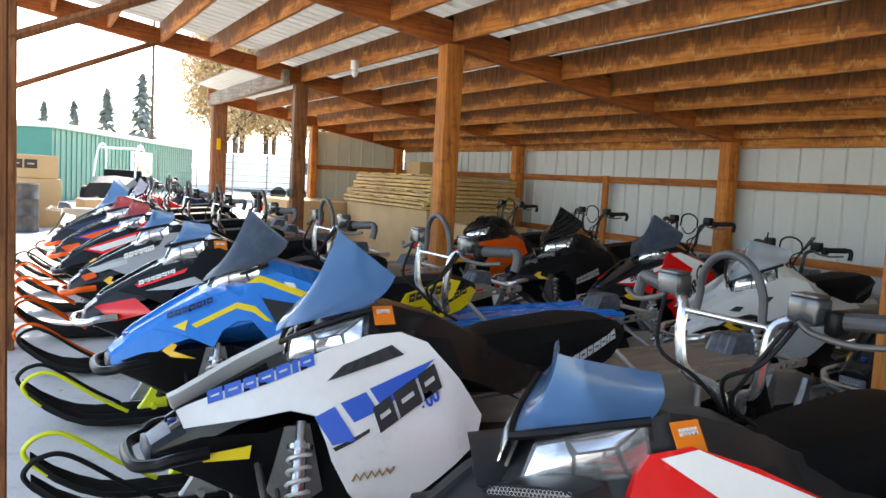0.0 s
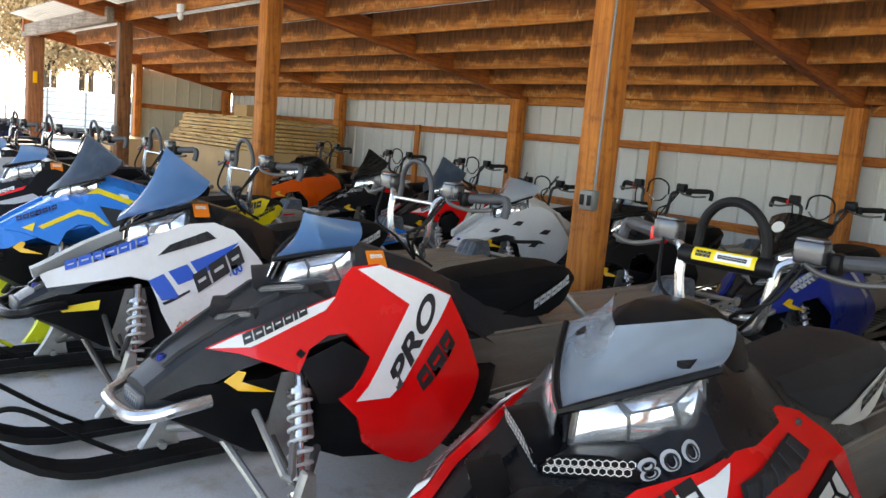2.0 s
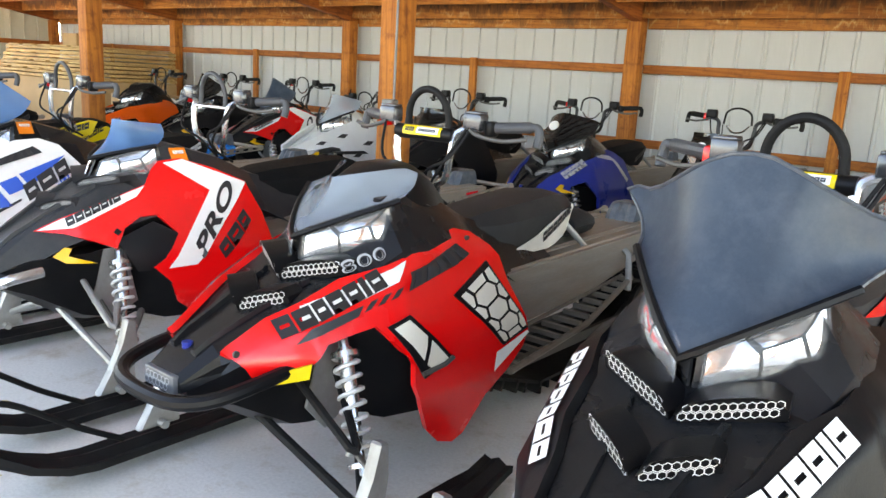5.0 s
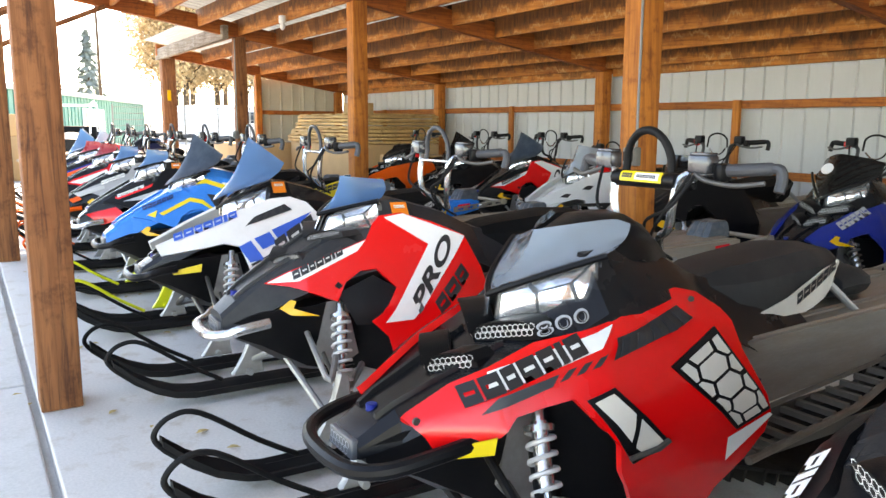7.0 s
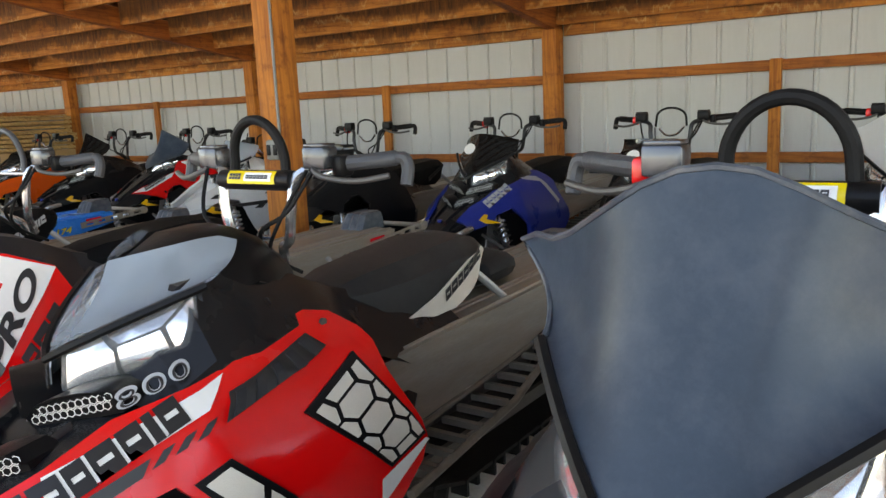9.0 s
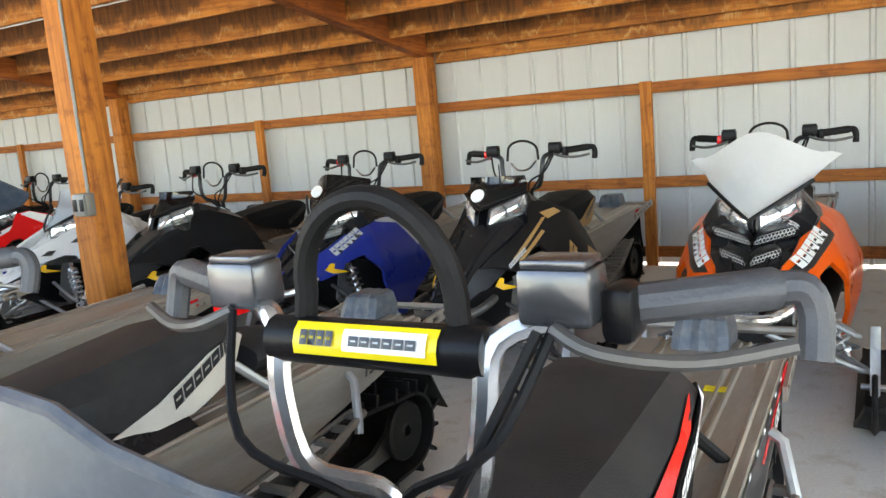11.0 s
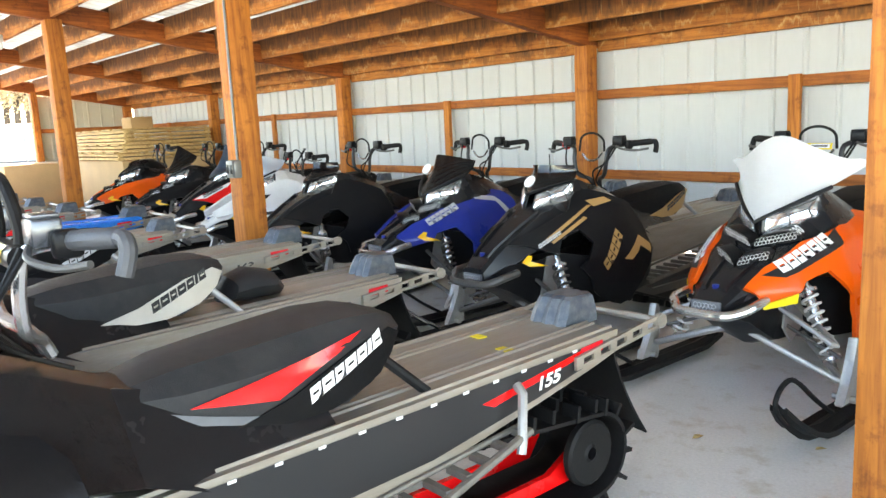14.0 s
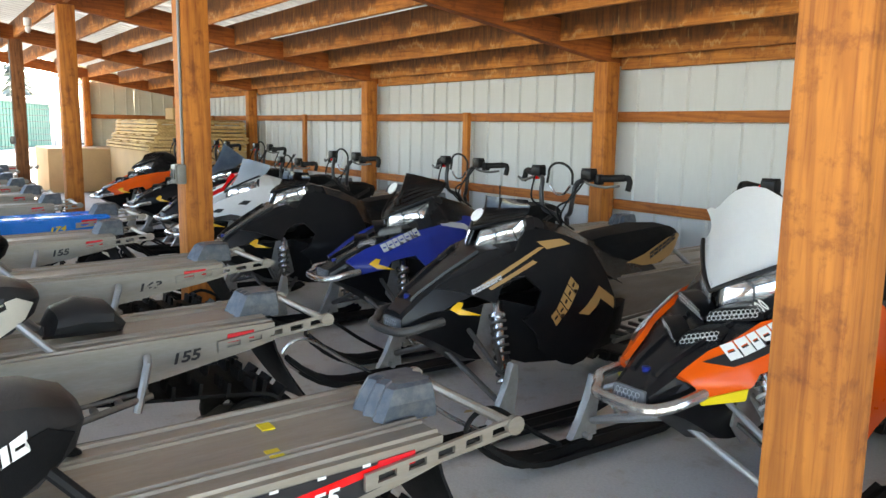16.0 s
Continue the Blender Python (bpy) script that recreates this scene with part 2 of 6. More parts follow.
M["raw"] = timber("raw_pallet_wood", (0.68, 0.46, 0.2), (0.44, 0.26, 0.1), 0, 0.8)
M["greybeam"] = timber("greyed_timber", (0.3, 0.25, 0.2), (0.15, 0.12, 0.09), 0, 0.9)
M["sheet"] = surface("galvanised_wall_sheet", (0.47, 0.475, 0.47), 0.6, 0.0, var=0.07, coarse=1.4, fine=30, scale=(1, 1, 0.25), bump=0.05)
M["roof"] = surface("galvanised_roof_sheet", (0.42, 0.43, 0.42), 0.45, 0.2, var=0.1, coarse=1.5, fine=40)
M["card"] = surface("brown_cardboard", (0.46, 0.29, 0.14), 0.85, var=0.1, fine=40, coarse=2.5)
M["greenclad"] = surface("green_metal_cladding", (0.02, 0.17, 0.13), 0.5, var=0.06, bump=0.0)
M["tanclad"] = surface("tan_cladding", (0.55, 0.52, 0.42), 0.6, var=0.06)
M["paleclad"] = surface("pale_metal_roof", (0.7, 0.7, 0.68), 0.5, var=0.05)
M["window"] = surface("dark_window_glass", (0.03, 0.035, 0.04), 0.08, var=0.1, bump=0.0)
M["plainwhite"] = surface("white_trim", (0.75, 0.75, 0.74), 0.5, var=0.05)
M["bark"] = surface("bark", (0.11, 0.075, 0.05), 0.9, var=0.3, fine=30, bump=0.6)
# Green lightened towards grey: distance haze put into the needles' colour.
M["needles"] = surface("hazed_conifer_needles", (0.3, 0.34, 0.31), 0.8, var=0.3, coarse=2)
M["gold_leaf"] = surface("autumn_leaves", (0.6, 0.42, 0.22), 0.8, var=0.3, coarse=1.0)
M["leafdry"] = surface("dry_fallen_leaf", (0.5, 0.36, 0.14), 0.8, var=0.2)
M["barrel"] = surface("black_drum_paint", (0.03, 0.03, 0.032), 0.45, var=0.2, dust=(0.2, 0.17, 0.13), dust_amt=0.3)


def ground_mat(name, a, b_, crack, fine=90):
    m = bpy.data.materials.new(name)
    nodes, links, b = links_of(m)
    v = mapped(nodes, links, (1, 1, 1))
    n1, n2 = noise_node(nodes, links, v, 0.8, 8, 0.65), noise_node(nodes, links, v, fine, 4)
    n3 = noise_node(nodes, links, v, 6, 6, 0.7)
    c = ramp(nodes, links, n1, [(0.3, a), (0.7, b_)])
    c = mixed(nodes, links, c, ramp(nodes, links, n2, [(0.3, (0.78,) * 3), (0.7, (1,) * 3)]), 0.7, "MULTIPLY")
    c = mixed(nodes, links, c, crack, ramp(nodes, links, n3, [(0.53, (0,) * 3), (0.68, (0.7,) * 3)]))
    links.new(c, b.inputs["Base Color"])
    b.inputs["Roughness"].default_value = 0.85
    bumped(nodes, links, b, n2, 0.3, 0.004)
    return m


M["concrete"] = ground_mat("concrete_slab", (0.6, 0.565, 0.52), (0.71, 0.675, 0.625), (0.45, 0.37, 0.28))
M["apron"] = ground_mat("concrete_apron", (0.57, 0.545, 0.5), (0.66, 0.635, 0.59), (0.45, 0.42, 0.36))
M["yard"] = ground_mat("pale_gravel_yard", (0.5, 0.49, 0.46), (0.62, 0.61, 0.58), (0.42, 0.39, 0.34), 40)


# ---- mesh helpers ----
def mesh_of(name, bm, material, smooth=35):
    bmesh.ops.recalc_face_normals(bm, faces=bm.faces)
    me = bpy.data.meshes.new(name)
    bm.to_mesh(me)
    bm.free()
    me.materials.append(material)
    if smooth:
        for p in me.polygons:
            p.use_smooth = True
        me.set_sharp_from_angle(angle=radians(smooth))
    return me


def part(name, bm, material, parent=None, label="", smooth=35):
    """One mesh object under a thing or a part."""
    ob = new(name, mesh_of(name, bm, material, smooth))
    if parent:
        ob.parent = parent
    if label:
        ob["label"] = label
    return ob


def thing(name, label, category, at=(0, 0, 0), turn=0, group="", kind=""):
    ob = new(name)
    ob.matrix_world = pose(*at, 0, 0, turn)
    return tagged(ob, label, category, group, kind)


def box(bm, c, s, rot=None, bevel=0.0):
    r = bmesh.ops.create_cube(bm, size=1.0)
    vs = r["verts"]
    bmesh.ops.scale(bm, vec=s, verts=vs)
    if bevel:
        es = list({e for v in vs for e in v.link_edges})
        r = bmesh.ops.bevel(bm, geom=es, offset=bevel, segments=2, affect="EDGES", profile=0.5)
        vs = list({v for f in r["faces"] for v in f.verts} | {v for v in vs if v.is_valid})
    if rot:
        bmesh.ops.transform(bm, matrix=rot.to_4x4(), verts=vs)
    bmesh.ops.translate(bm, vec=c, verts=vs)
    return bm


def boxes(*items, bevel=0.0):
    bm = bmesh.new()
    for c, s in items:
        box(bm, c, s, bevel=bevel)
    return bm


def loft(bm, rings, cap=True, closed=True):
    vs = [[bm.verts.new(p) for p in r] for r in rings]
    n = len(rings[0])
    for a, b in zip(vs, vs[1:]):
        for i in range(n if closed else n - 1):
            j = (i + 1) % n
            bm.faces.new((a[i], a[j], b[j], b[i]))
    if cap and closed:
        bm.faces.new(vs[0][::-1])
        bm.faces.new(vs[-1])
    return bm


def tube(bm, pts, r, n=8, cap=True):
    pts = [Vector(p) for p in pts]
    rings, up = [], None
    for i, p in enumerate(pts):
        d = (pts[min(i + 1, len(pts) - 1)] - pts[max(i - 1, 0)]).normalized()
        if up is None:
            up = Vector((0, 0, 1)) if abs(d.z) < 0.9 else Vector((1, 0, 0))
        side = d.cross(up).normalized()
        up = side.cross(d).normalized()
        rr = r[i] if isinstance(r, (list, tuple)) else r
        rings.append([p + rr * (math.cos(a) * side + math.sin(a) * up) for a in (2 * math.pi * k / n for k in range(n))])
    return loft(bm, rings, cap)


def tubes(*paths, r=0.01, n=8):
    bm = bmesh.new()
    for p in paths:
        tube(bm, p, r, n)
    return bm


def smooth_path(pts, steps=5):
    """A rounded path through the points."""
    pts = [Vector(p) for p in pts]
    out = []
    for i in range(len(pts) - 1):
        a, b, c, d = pts[max(i - 1, 0)], pts[i], pts[i + 1], pts[min(i + 2, len(pts) - 1)]
        for k in range(steps):
            t = k / steps
            out.append(0.5 * (2 * b + (c - a) * t + (2 * a - 5 * b + 4 * c - d) * t * t + (3 * b - a - 3 * c + d) * t ** 3))
    return out + [pts[-1]]


def prism(bm, outline, x0, x1):
    """A slab across x from an outline in (y, z)."""
    a = [bm.verts.new((x0, y, z)) for y, z in outline]
    b = [bm.verts.new((x1, y, z)) for y, z in outline]
    n = len(a)
    bm.faces.new(a)
    bm.faces.new(b[::-1])
    for i in range(n):
        bm.faces.new((a[i], b[i], b[(i + 1) % n], a[(i + 1) % n]))
    return bm


def patch(outline, place, cuts=2, thick=0.0):
    """A sheet with an outline in (u, v), laid on the surface place(u, v)."""
    bm = bmesh.new()
    f = bm.faces.new([bm.verts.new((u, v, 0)) for u, v in outline])
    bmesh.ops.triangulate(bm, faces=[f])
    if cuts:
        bmesh.ops.subdivide_edges(bm, edges=bm.edges[:], cuts=cuts, use_grid_fill=True)
    for v in bm.verts:
        v.co = place(v.co.x, v.co.y)
    if thick:
        bmesh.ops.recalc_face_normals(bm, faces=bm.faces)
        bmesh.ops.solidify(bm, geom=bm.faces[:], thickness=thick)
    return bm


def lettering(words, place, at, size, turn, shear=0.25, spacing=1.0, weight=0.032, wide=1.0):
    """Raised lettering laid on the surface place(u, v)."""
    cu = bpy.data.curves.new("letters", "FONT")
    cu.body, cu.size, cu.shear, cu.offset = words, size, shear, size * weight
    cu.space_character = spacing
    ob = bpy.data.objects.new("letters", cu)
    scene.collection.objects.link(ob)
    bpy.context.view_layer.update()
    me = bpy.data.meshes.new_from_object(ob.evaluated_get(bpy.context.evaluated_depsgraph_get()))
    bpy.data.objects.remove(ob)
    bm = bmesh.new()
    bm.from_mesh(me)
    c, s = math.cos(radians(turn)), math.sin(radians(turn))
    for v in bm.verts:
        x, y = v.co.x * wide, v.co.y
        v.co = place(at[0] + c * x - s * y, at[1] + s * x + c * y)
    return bm


GLYPHS = {7: (1.0, 1.1, 0.85, 1.1, 1.0, 0.42, 1.0), 3: (1.0, 1.25, 1.0)}


def bars(n, place, at, size, length, turn, shear=0.35):
    """A row of plain slanted shapes, the size of a maker's mark."""
    bm = bmesh.new()
    c, s = math.cos(radians(turn)), math.sin(radians(turn))
    widths = GLYPHS.get(n, (1.0,) * n)
    unit = length / (sum(widths) + 0.14 * n)

    def v(x, y):
        x += y * shear
        return bm.verts.new(place(at[0] + c * x - s * y, at[1] + s * x + c * y))

    x0, last = 0.0, None
    for wd in widths:
        x1 = x0 + wd * unit
        o = [v(x0, 0), v(x1, 0), v(x1, size), v(x0, size)]
        if last:
            bm.faces.new((last, o[0], v(x0, size * 0.05)))
        last = o[1]
        if wd < 0.6:
            bm.faces.new(o)
        else:
            k = 0.22 * (x1 - x0)
            h = [v(x0 + k, size * 0.42), v(x1 - k, size * 0.42), v(x1 - k, size * 0.6), v(x0 + k, size * 0.6)]
            for q in range(4):
                bm.faces.new((o[q], o[(q + 1) % 4], h[(q + 1) % 4], h[q]))
        x0 = x1 + 0.14 * unit
    return bm


def lerp_table(table, v):
    for (a, p), (b, q) in zip(table, table[1:]):
        if v <= b:
            return p + (q - p) * max(0.0, (v - a) / (b - a))
    return table[-1][1]


# ---- the shed ----
BAYS = [-14.3, -10.0, -5.93, -1.85, 2.05, 6.1]
MID, BACK, FRONT = 3.25, 6.78, -0.1
SLOPE = (1.86 - 2.43) / (BACK - MID)


def under(y):
    """The height of the beams' underside."""
    return 2.43 + SLOPE * (y - MID)


ground = part("ground", boxes(((0, 0, -0.55), (900, 900, 1.0))), M["yard"], smooth=0)
tagged(ground, "pale dusty gravel yard reaching the horizon", "ground", kind="structure")
slab = part("floor", boxes(((-3.6, 3.35, -0.06), (22.4, 7.06, 0.12)), bevel=0.008), M["concrete"], smooth=0)
tagged(slab, "grey concrete slab floor with dust and stains", "floor", kind="structure")
apron = thing("pavement", "pale concrete apron slabs in front of the shed", "pavement", kind="structure")
for k in range(7):
    part("slab", boxes(((-12.9 + k * 3.05, -1.75, -0.066), (3.03, 3.08, 0.12)), bevel=0.01), M["apron"], apron, smooth=0)

# back wall: ribbed metal sheets on girts
wall = thing("wall_back", "ribbed pale metal sheet wall on timber girts", "wall", kind="structure")


def rib_sheet(width, height, pitch=0.2527):
    bm = bmesh.new()
    prof = []
    n = round(width / pitch)
    for i in range(n):
        x = i * pitch
        prof += [(x, 0), (x + 0.012, -0.019), (x + 0.034, -0.019), (x + 0.046, 0)]
    prof.append((width, 0))
    outline = prof + [(x, y + 0.012) for x, y in prof[::-1]]
    loft(bm, [[Vector((x, y, z)) for x, y in outline] for z in (0.0, height)])
    return mesh_of("metal_sheet", bm, M["sheet"], 20)


sheet_mesh = rib_sheet(1.011, 2.02)
x = BAYS[0]
while x < 7.2:
    o = new("metal_sheet", sheet_mesh)
    o.parent = wall
    o.location = (x, BACK + 0.12, 0.02)
    x += 1.011
for z, nm in ((0.68, "low"), (1.42, "high"), (0.12, "sill")):
    for a, b in zip(BAYS, BAYS[1:]):
        part("girt", boxes((((a + b) / 2, BACK + 0.06, z), (b - a - 0.15, 0.04, 0.085)), bevel=0.004), M["girt"], wall)
for a, b in zip(BAYS, BAYS[1:]):
    part("stud", boxes((((a + b) / 2, BACK + 0.015, 0.74), (0.09, 0.045, 1.46)), bevel=0.004), M["post"], wall)
    part("wall_plate", boxes((((a + b) / 2, BACK + 0.075, 1.93), (b - a - 0.145, 0.04, 0.24)), bevel=0.004), M["joist"], wall)

# end wall: half sheeted
endw = thing("wall_end", "ribbed tan metal sheet end wall, open towards the front", "wall", kind="structure")
for k in range(2):
    bm = boxes(((BAYS[0] - 0.11, BACK - 1.395 + k * 1.012, 1.05), (0.012, 1.008, 2.1)))
    for j in range(4):
        box(bm, (BAYS[0] - 0.098, BACK - 1.8 + k * 1.012 + j * 0.2527, 1.05), (0.022, 0.035, 2.1), bevel=0.006)
    part("metal_sheet", bm, M["tanclad"], endw)
part("girt", boxes(((BAYS[0] - 0.04, 5.85, 1.42), (0.04, 1.7, 0.085)), bevel=0.004), M["girt"], endw)
part("corner_post", boxes(((BAYS[0], 4.95, 1.1), (0.12, 0.12, 2.2)), bevel=0.006), M["post"], endw)

# posts
frame_top = thing("roof_frame", "orange-stained timber beams and water-stained joists", "roof frame", kind="structure")


def post(x, y, h, mat, label, w=0.15):
    t = thing("post", label, "post", (x, y, 0), group="shed posts", kind="structure")
    bm = bmesh.new()
    box(bm, (0, 0, h / 2), (w, w, h), bevel=0.008)
    part("shaft", bm, mat, t)
    return t


for x in BAYS[1:]:
    post(x + (0.018 if 2 < x < 3 else 0), MID + (0.03 if 2 < x < 3 else 0), under(MID) + 0.02, M["post"] if x > -9 else M["post_dark"], "orange-stained square timber post" if x > -9 else "dark weathered square timber post", 0.145 if x > 0 else 0.165)
    post(x, FRONT, under(FRONT) + 0.02, M["post_dark"] if x < 0 else M["post"], "rough weathered brown front post", 0.16)
post(BAYS[0], MID - 0.1, 2.42, M["post_dark"], "dark weathered timber corner post with a yellow tag", 0.25)
for x in BAYS:
    post(x, BACK - 0.03, under(BACK) + 0.01, M["post"], "orange-stained square timber wall post")

# beams, front to back
for i, x in enumerate(BAYS):
    y0, y1 = (FRONT - 0.3 if i else MID - 0.3), BACK + 0.1
    bm = bmesh.new()
    a = (y0, under(y0)), (y1, under(y1)), (y1, under(y1) + 0.21), (y0, under(y0) + 0.21)
    prism(bm, a, x - 0.045, x + 0.045)
    bmesh.ops.bevel(bm, geom=bm.edges[:], offset=0.004, segments=1, affect="EDGES")
    part("beam", bm, M["beam"], frame_top)
# joists along the shed
ys = [BACK - 0.02 - 0.585 * k for k in range(13)]
for k, y in enumerate(ys):
    if y < FRONT - 0.25:
        continue
    for i, (a, b) in enumerate(zip(BAYS, BAYS[1:])):
        if i == 0 and y < MID - 0.35:
            continue
        z = under(y) + 0.04
        bm = boxes((((a + b) / 2, y, z + 0.117), (b - a + 0.1, 0.04, 0.234)), bevel=0.003)
        part("joist", bm, M["joist"], frame_top)
part("header", boxes((((BAYS[0] + BAYS[1]) / 2, MID - 0.24, 2.5), (4.6, 0.09, 0.2)), bevel=0.006), M["greybeam"], frame_top)
# roof sheets
ceiling = bmesh.new()


def roof_sheet(bm, x0, x1, y0, y1, pitch=0.2):
    prof = []
    x = x0
    while x < x1:
        prof += [(x, 0), (x + 0.02, 0.02), (x + 0.05, 0.02), (x + 0.07, 0)]
        x += pitch
    lo = [bm.verts.new((px, y0, under(y0) + 0.275 + pz)) for px, pz in prof]
    hi = [bm.verts.new((px, y1, under(y1) + 0.275 + pz)) for px, pz in prof]
    for i in range(len(lo) - 1):
        bm.faces.new((lo[i], lo[i + 1], hi[i + 1], hi[i]))


roof_sheet(ceiling, BAYS[0] - 0.3, BAYS[1], MID - 0.45, BACK + 0.3)
roof_sheet(ceiling, BAYS[1], BAYS[5] + 1.0, FRONT - 0.4, BACK + 0.3)
bmesh.ops.solidify(ceiling, geom=ceiling.faces[:], thickness=0.006)
roof = part("ceiling", ceiling, M["roof"], smooth=20)
tagged(roof, "corrugated galvanised metal roof sheets seen from below", "ceiling", kind="structure")


# ---- snowmobiles ----
HALF = [(-0.1, 0.085), (0.06, 0.11), (0.25, 0.2), (0.5, 0.28), (0.82, 0.37), (1.02, 0.385), (1.14, 0.35)]


WIDE = [(-0.1, 0.1), (0.06, 0.125), (0.25, 0.245), (0.5, 0.34), (0.82, 0.375), (1.02, 0.385), (1.14, 0.35)]
BODY = {"panel": "rmk"}


def flank(y, z, off=0.0):
    """The outside of the body's side; the older bodies are wider in front and roll over on top."""
    older = BODY["panel"] == "rmk"
    x = lerp_table(WIDE if older else HALF, y)
    x -= 0.42 * max(0.0, z - 0.5) + 0.25 * max(0.0, 0.34 - z)
    if older:
        x -= max(0.0, z - 0.69) + 0.8 * max(0.0, min(z, 0.69) - 0.57 - 0.32 * (y - 0.23))
    return Vector((x + off, y, z))


def mirrored(place, s):
    return lambda u, v: Vector((s * place(u, v).x, place(u, v).y, place(u, v).z))


def ring(y, pts):
    """A closed ring, the same on both sides, from half of it, top middle first."""
    return [Vector((x, y, z)) for x, z in pts] + [Vector((-x, y, z)) for x, z in pts[::-1] if x > 1e-6]


PANELS = {
    "rmk": [(0.05, 0.528), (0.168, 0.594), (0.372, 0.675), (0.553, 0.711), (0.72, 0.75), (0.828, 0.765), (0.885, 0.752), (0.92, 0.715), (0.935, 0.616), (1.0, 0.45), (0.98, 0.4), (0.9, 0.335), (0.825, 0.27), (0.77, 0.15), (0.73, 0.13), (0.66, 0.155), (0.6, 0.21), (0.553, 0.293), (0.51, 0.38), (0.506, 0.443), (0.45, 0.51), (0.41, 0.56), (0.346, 0.548), (0.274, 0.53), (0.235, 0.487), (0.108, 0.452), (0.09, 0.485)],
    "pro": [(0.115, 0.604), (0.2, 0.645), (0.35, 0.7), (0.495, 0.754), (0.53, 0.81), (0.56, 0.838), (0.641, 0.848), (0.76, 0.81), (0.88, 0.755), (0.925, 0.634), (0.945, 0.518), (0.925, 0.43), (0.85, 0.32), (0.79, 0.235), (0.74, 0.215), (0.68, 0.232), (0.6, 0.275), (0.555, 0.31), (0.531, 0.391), (0.47, 0.453), (0.515, 0.485), (0.575, 0.575), (0.515, 0.645), (0.455, 0.64), (0.394, 0.601), (0.355, 0.535), (0.28, 0.565), (0.2, 0.592)],
    "wht": [(0.03, 0.58), (0.25, 0.675), (0.47, 0.76), (0.59, 0.8), (0.69, 0.81), (0.77, 0.78), (0.86, 0.67), (0.92, 0.56), (0.88, 0.47), (0.78, 0.38), (0.67, 0.29), (0.57, 0.25), (0.5, 0.34), (0.45, 0.44), (0.41, 0.57), (0.34, 0.585), (0.24, 0.565), (0.05, 0.53)],
}
SEEN = {}


def shared(key, make, material, smooth=35):
    """Alike pieces share one mesh."""
    if key not in SEEN:
        SEEN[key] = mesh_of(key, make(), material, smooth)
    return SEEN[key]


def put(name, mesh, parent, at=None, label=""):
    o = new(name, mesh)
    o.parent = parent
    if at is not None:
        o.matrix_basis = at
    if label:
        o["label"] = label
    return o


FLIP = Matrix.Diagonal((-1, 1, 1, 1))


HOOD = [
    (-0.035, [(0, 0.475), (0.055, 0.47), (0.075, 0.455), (0.08, 0.43), (0, 0.41)]),
    (0.06, [(0, 0.535), (0.07, 0.53), (0.1, 0.51), (0.11, 0.46), (0, 0.4)]),
    (0.2, [(0, 0.588), (0.085, 0.59), (0.165, 0.584), (0.205, 0.54), (0, 0.43)]),
    (0.355, [(0, 0.652), (0.10, 0.65), (0.215, 0.65), (0.285, 0.595), (0, 0.5)]),
    (0.43, [(0, 0.70), (0.06, 0.695), (0.225, 0.675), (0.3, 0.61), (0, 0.5)]),
    (0.5, [(0, 0.82), (0.09, 0.80), (0.235, 0.695), (0.31, 0.63), (0, 0.5)]),
    (0.57, [(0, 0.875), (0.14, 0.865), (0.235, 0.73), (0.31, 0.64), (0, 0.5)]),
    (0.63, [(0, 0.895), (0.14, 0.885), (0.225, 0.76), (0.31, 0.65), (0, 0.5)]),
    (0.72, [(0, 0.885), (0.11, 0.875), (0.2, 0.795), (0.31, 0.66), (0, 0.5)]),
    (0.9, [(0, 0.835), (0.09, 0.825), (0.17, 0.77), (0.29, 0.66), (0, 0.5)]),
    (1.05, [(0, 0.765), (0.08, 0.755), (0.13, 0.71), (0.23, 0.6), (0, 0.5)]),
    (1.2, [(0, 0.73), (0.09, 0.715), (0.13, 0.67), (0.21, 0.53), (0, 0.48)]),
    (1.5, [(0, 0.68), (0.08, 0.66), (0.115, 0.61), (0.195, 0.55), (0, 0.48)]),
]


def hood_top(x, y, off=0.0):
    """A place on the hood's upper side."""
    for (ya, ra), (yb, rb) in zip(HOOD, HOOD[1:]):
        if y <= yb:
            t = (y - ya) / (yb - ya)
            za, zb = lerp_table(ra[:4], abs(x)), lerp_table(rb[:4], abs(x))
            return Vector((x, y, za + (zb - za) * t + off))
    return Vector((x, y, 0.68 + off))


LIFT = [(-0.03, 0.025), (0.06, 0.045), (0.2, 0.073), (0.355, 0.094), (0.43, 0.088), (0.5, 0.03), (0.57, 0.02), (0.72, 0.0)]


def hood_mesh(lift=False):
    bm = bmesh.new()
    up = lambda y: lerp_table(LIFT, y) if lift else 0.0
    rings = []
    for y, p in HOOD:
        pts = [(x, z + (up(y) if i < 3 else 0)) for i, (x, z) in enumerate(p)]
        rings.append(ring(y, [(min(x, flank(y, min(z, 0.7) if BODY["panel"] == "rmk" else z).x - 0.004), z) for x, z in pts]))
    loft(bm, rings)
    # raised side ribs of the moulding
    for s in (-1, 1):
        rings = []
        for k in range(9):
            y = 0.02 + 0.33 * k / 8
            x = (0.045 + 0.045 * k / 8) * s
            p = hood_top(x, y, up(y))
            rings.append([p + Vector(v) for v in ((-0.012, 0, -0.01), (-0.007, 0, 0.014), (0.007, 0, 0.014), (0.012, 0, -0.01))])
        loft(bm, rings)
    return bm


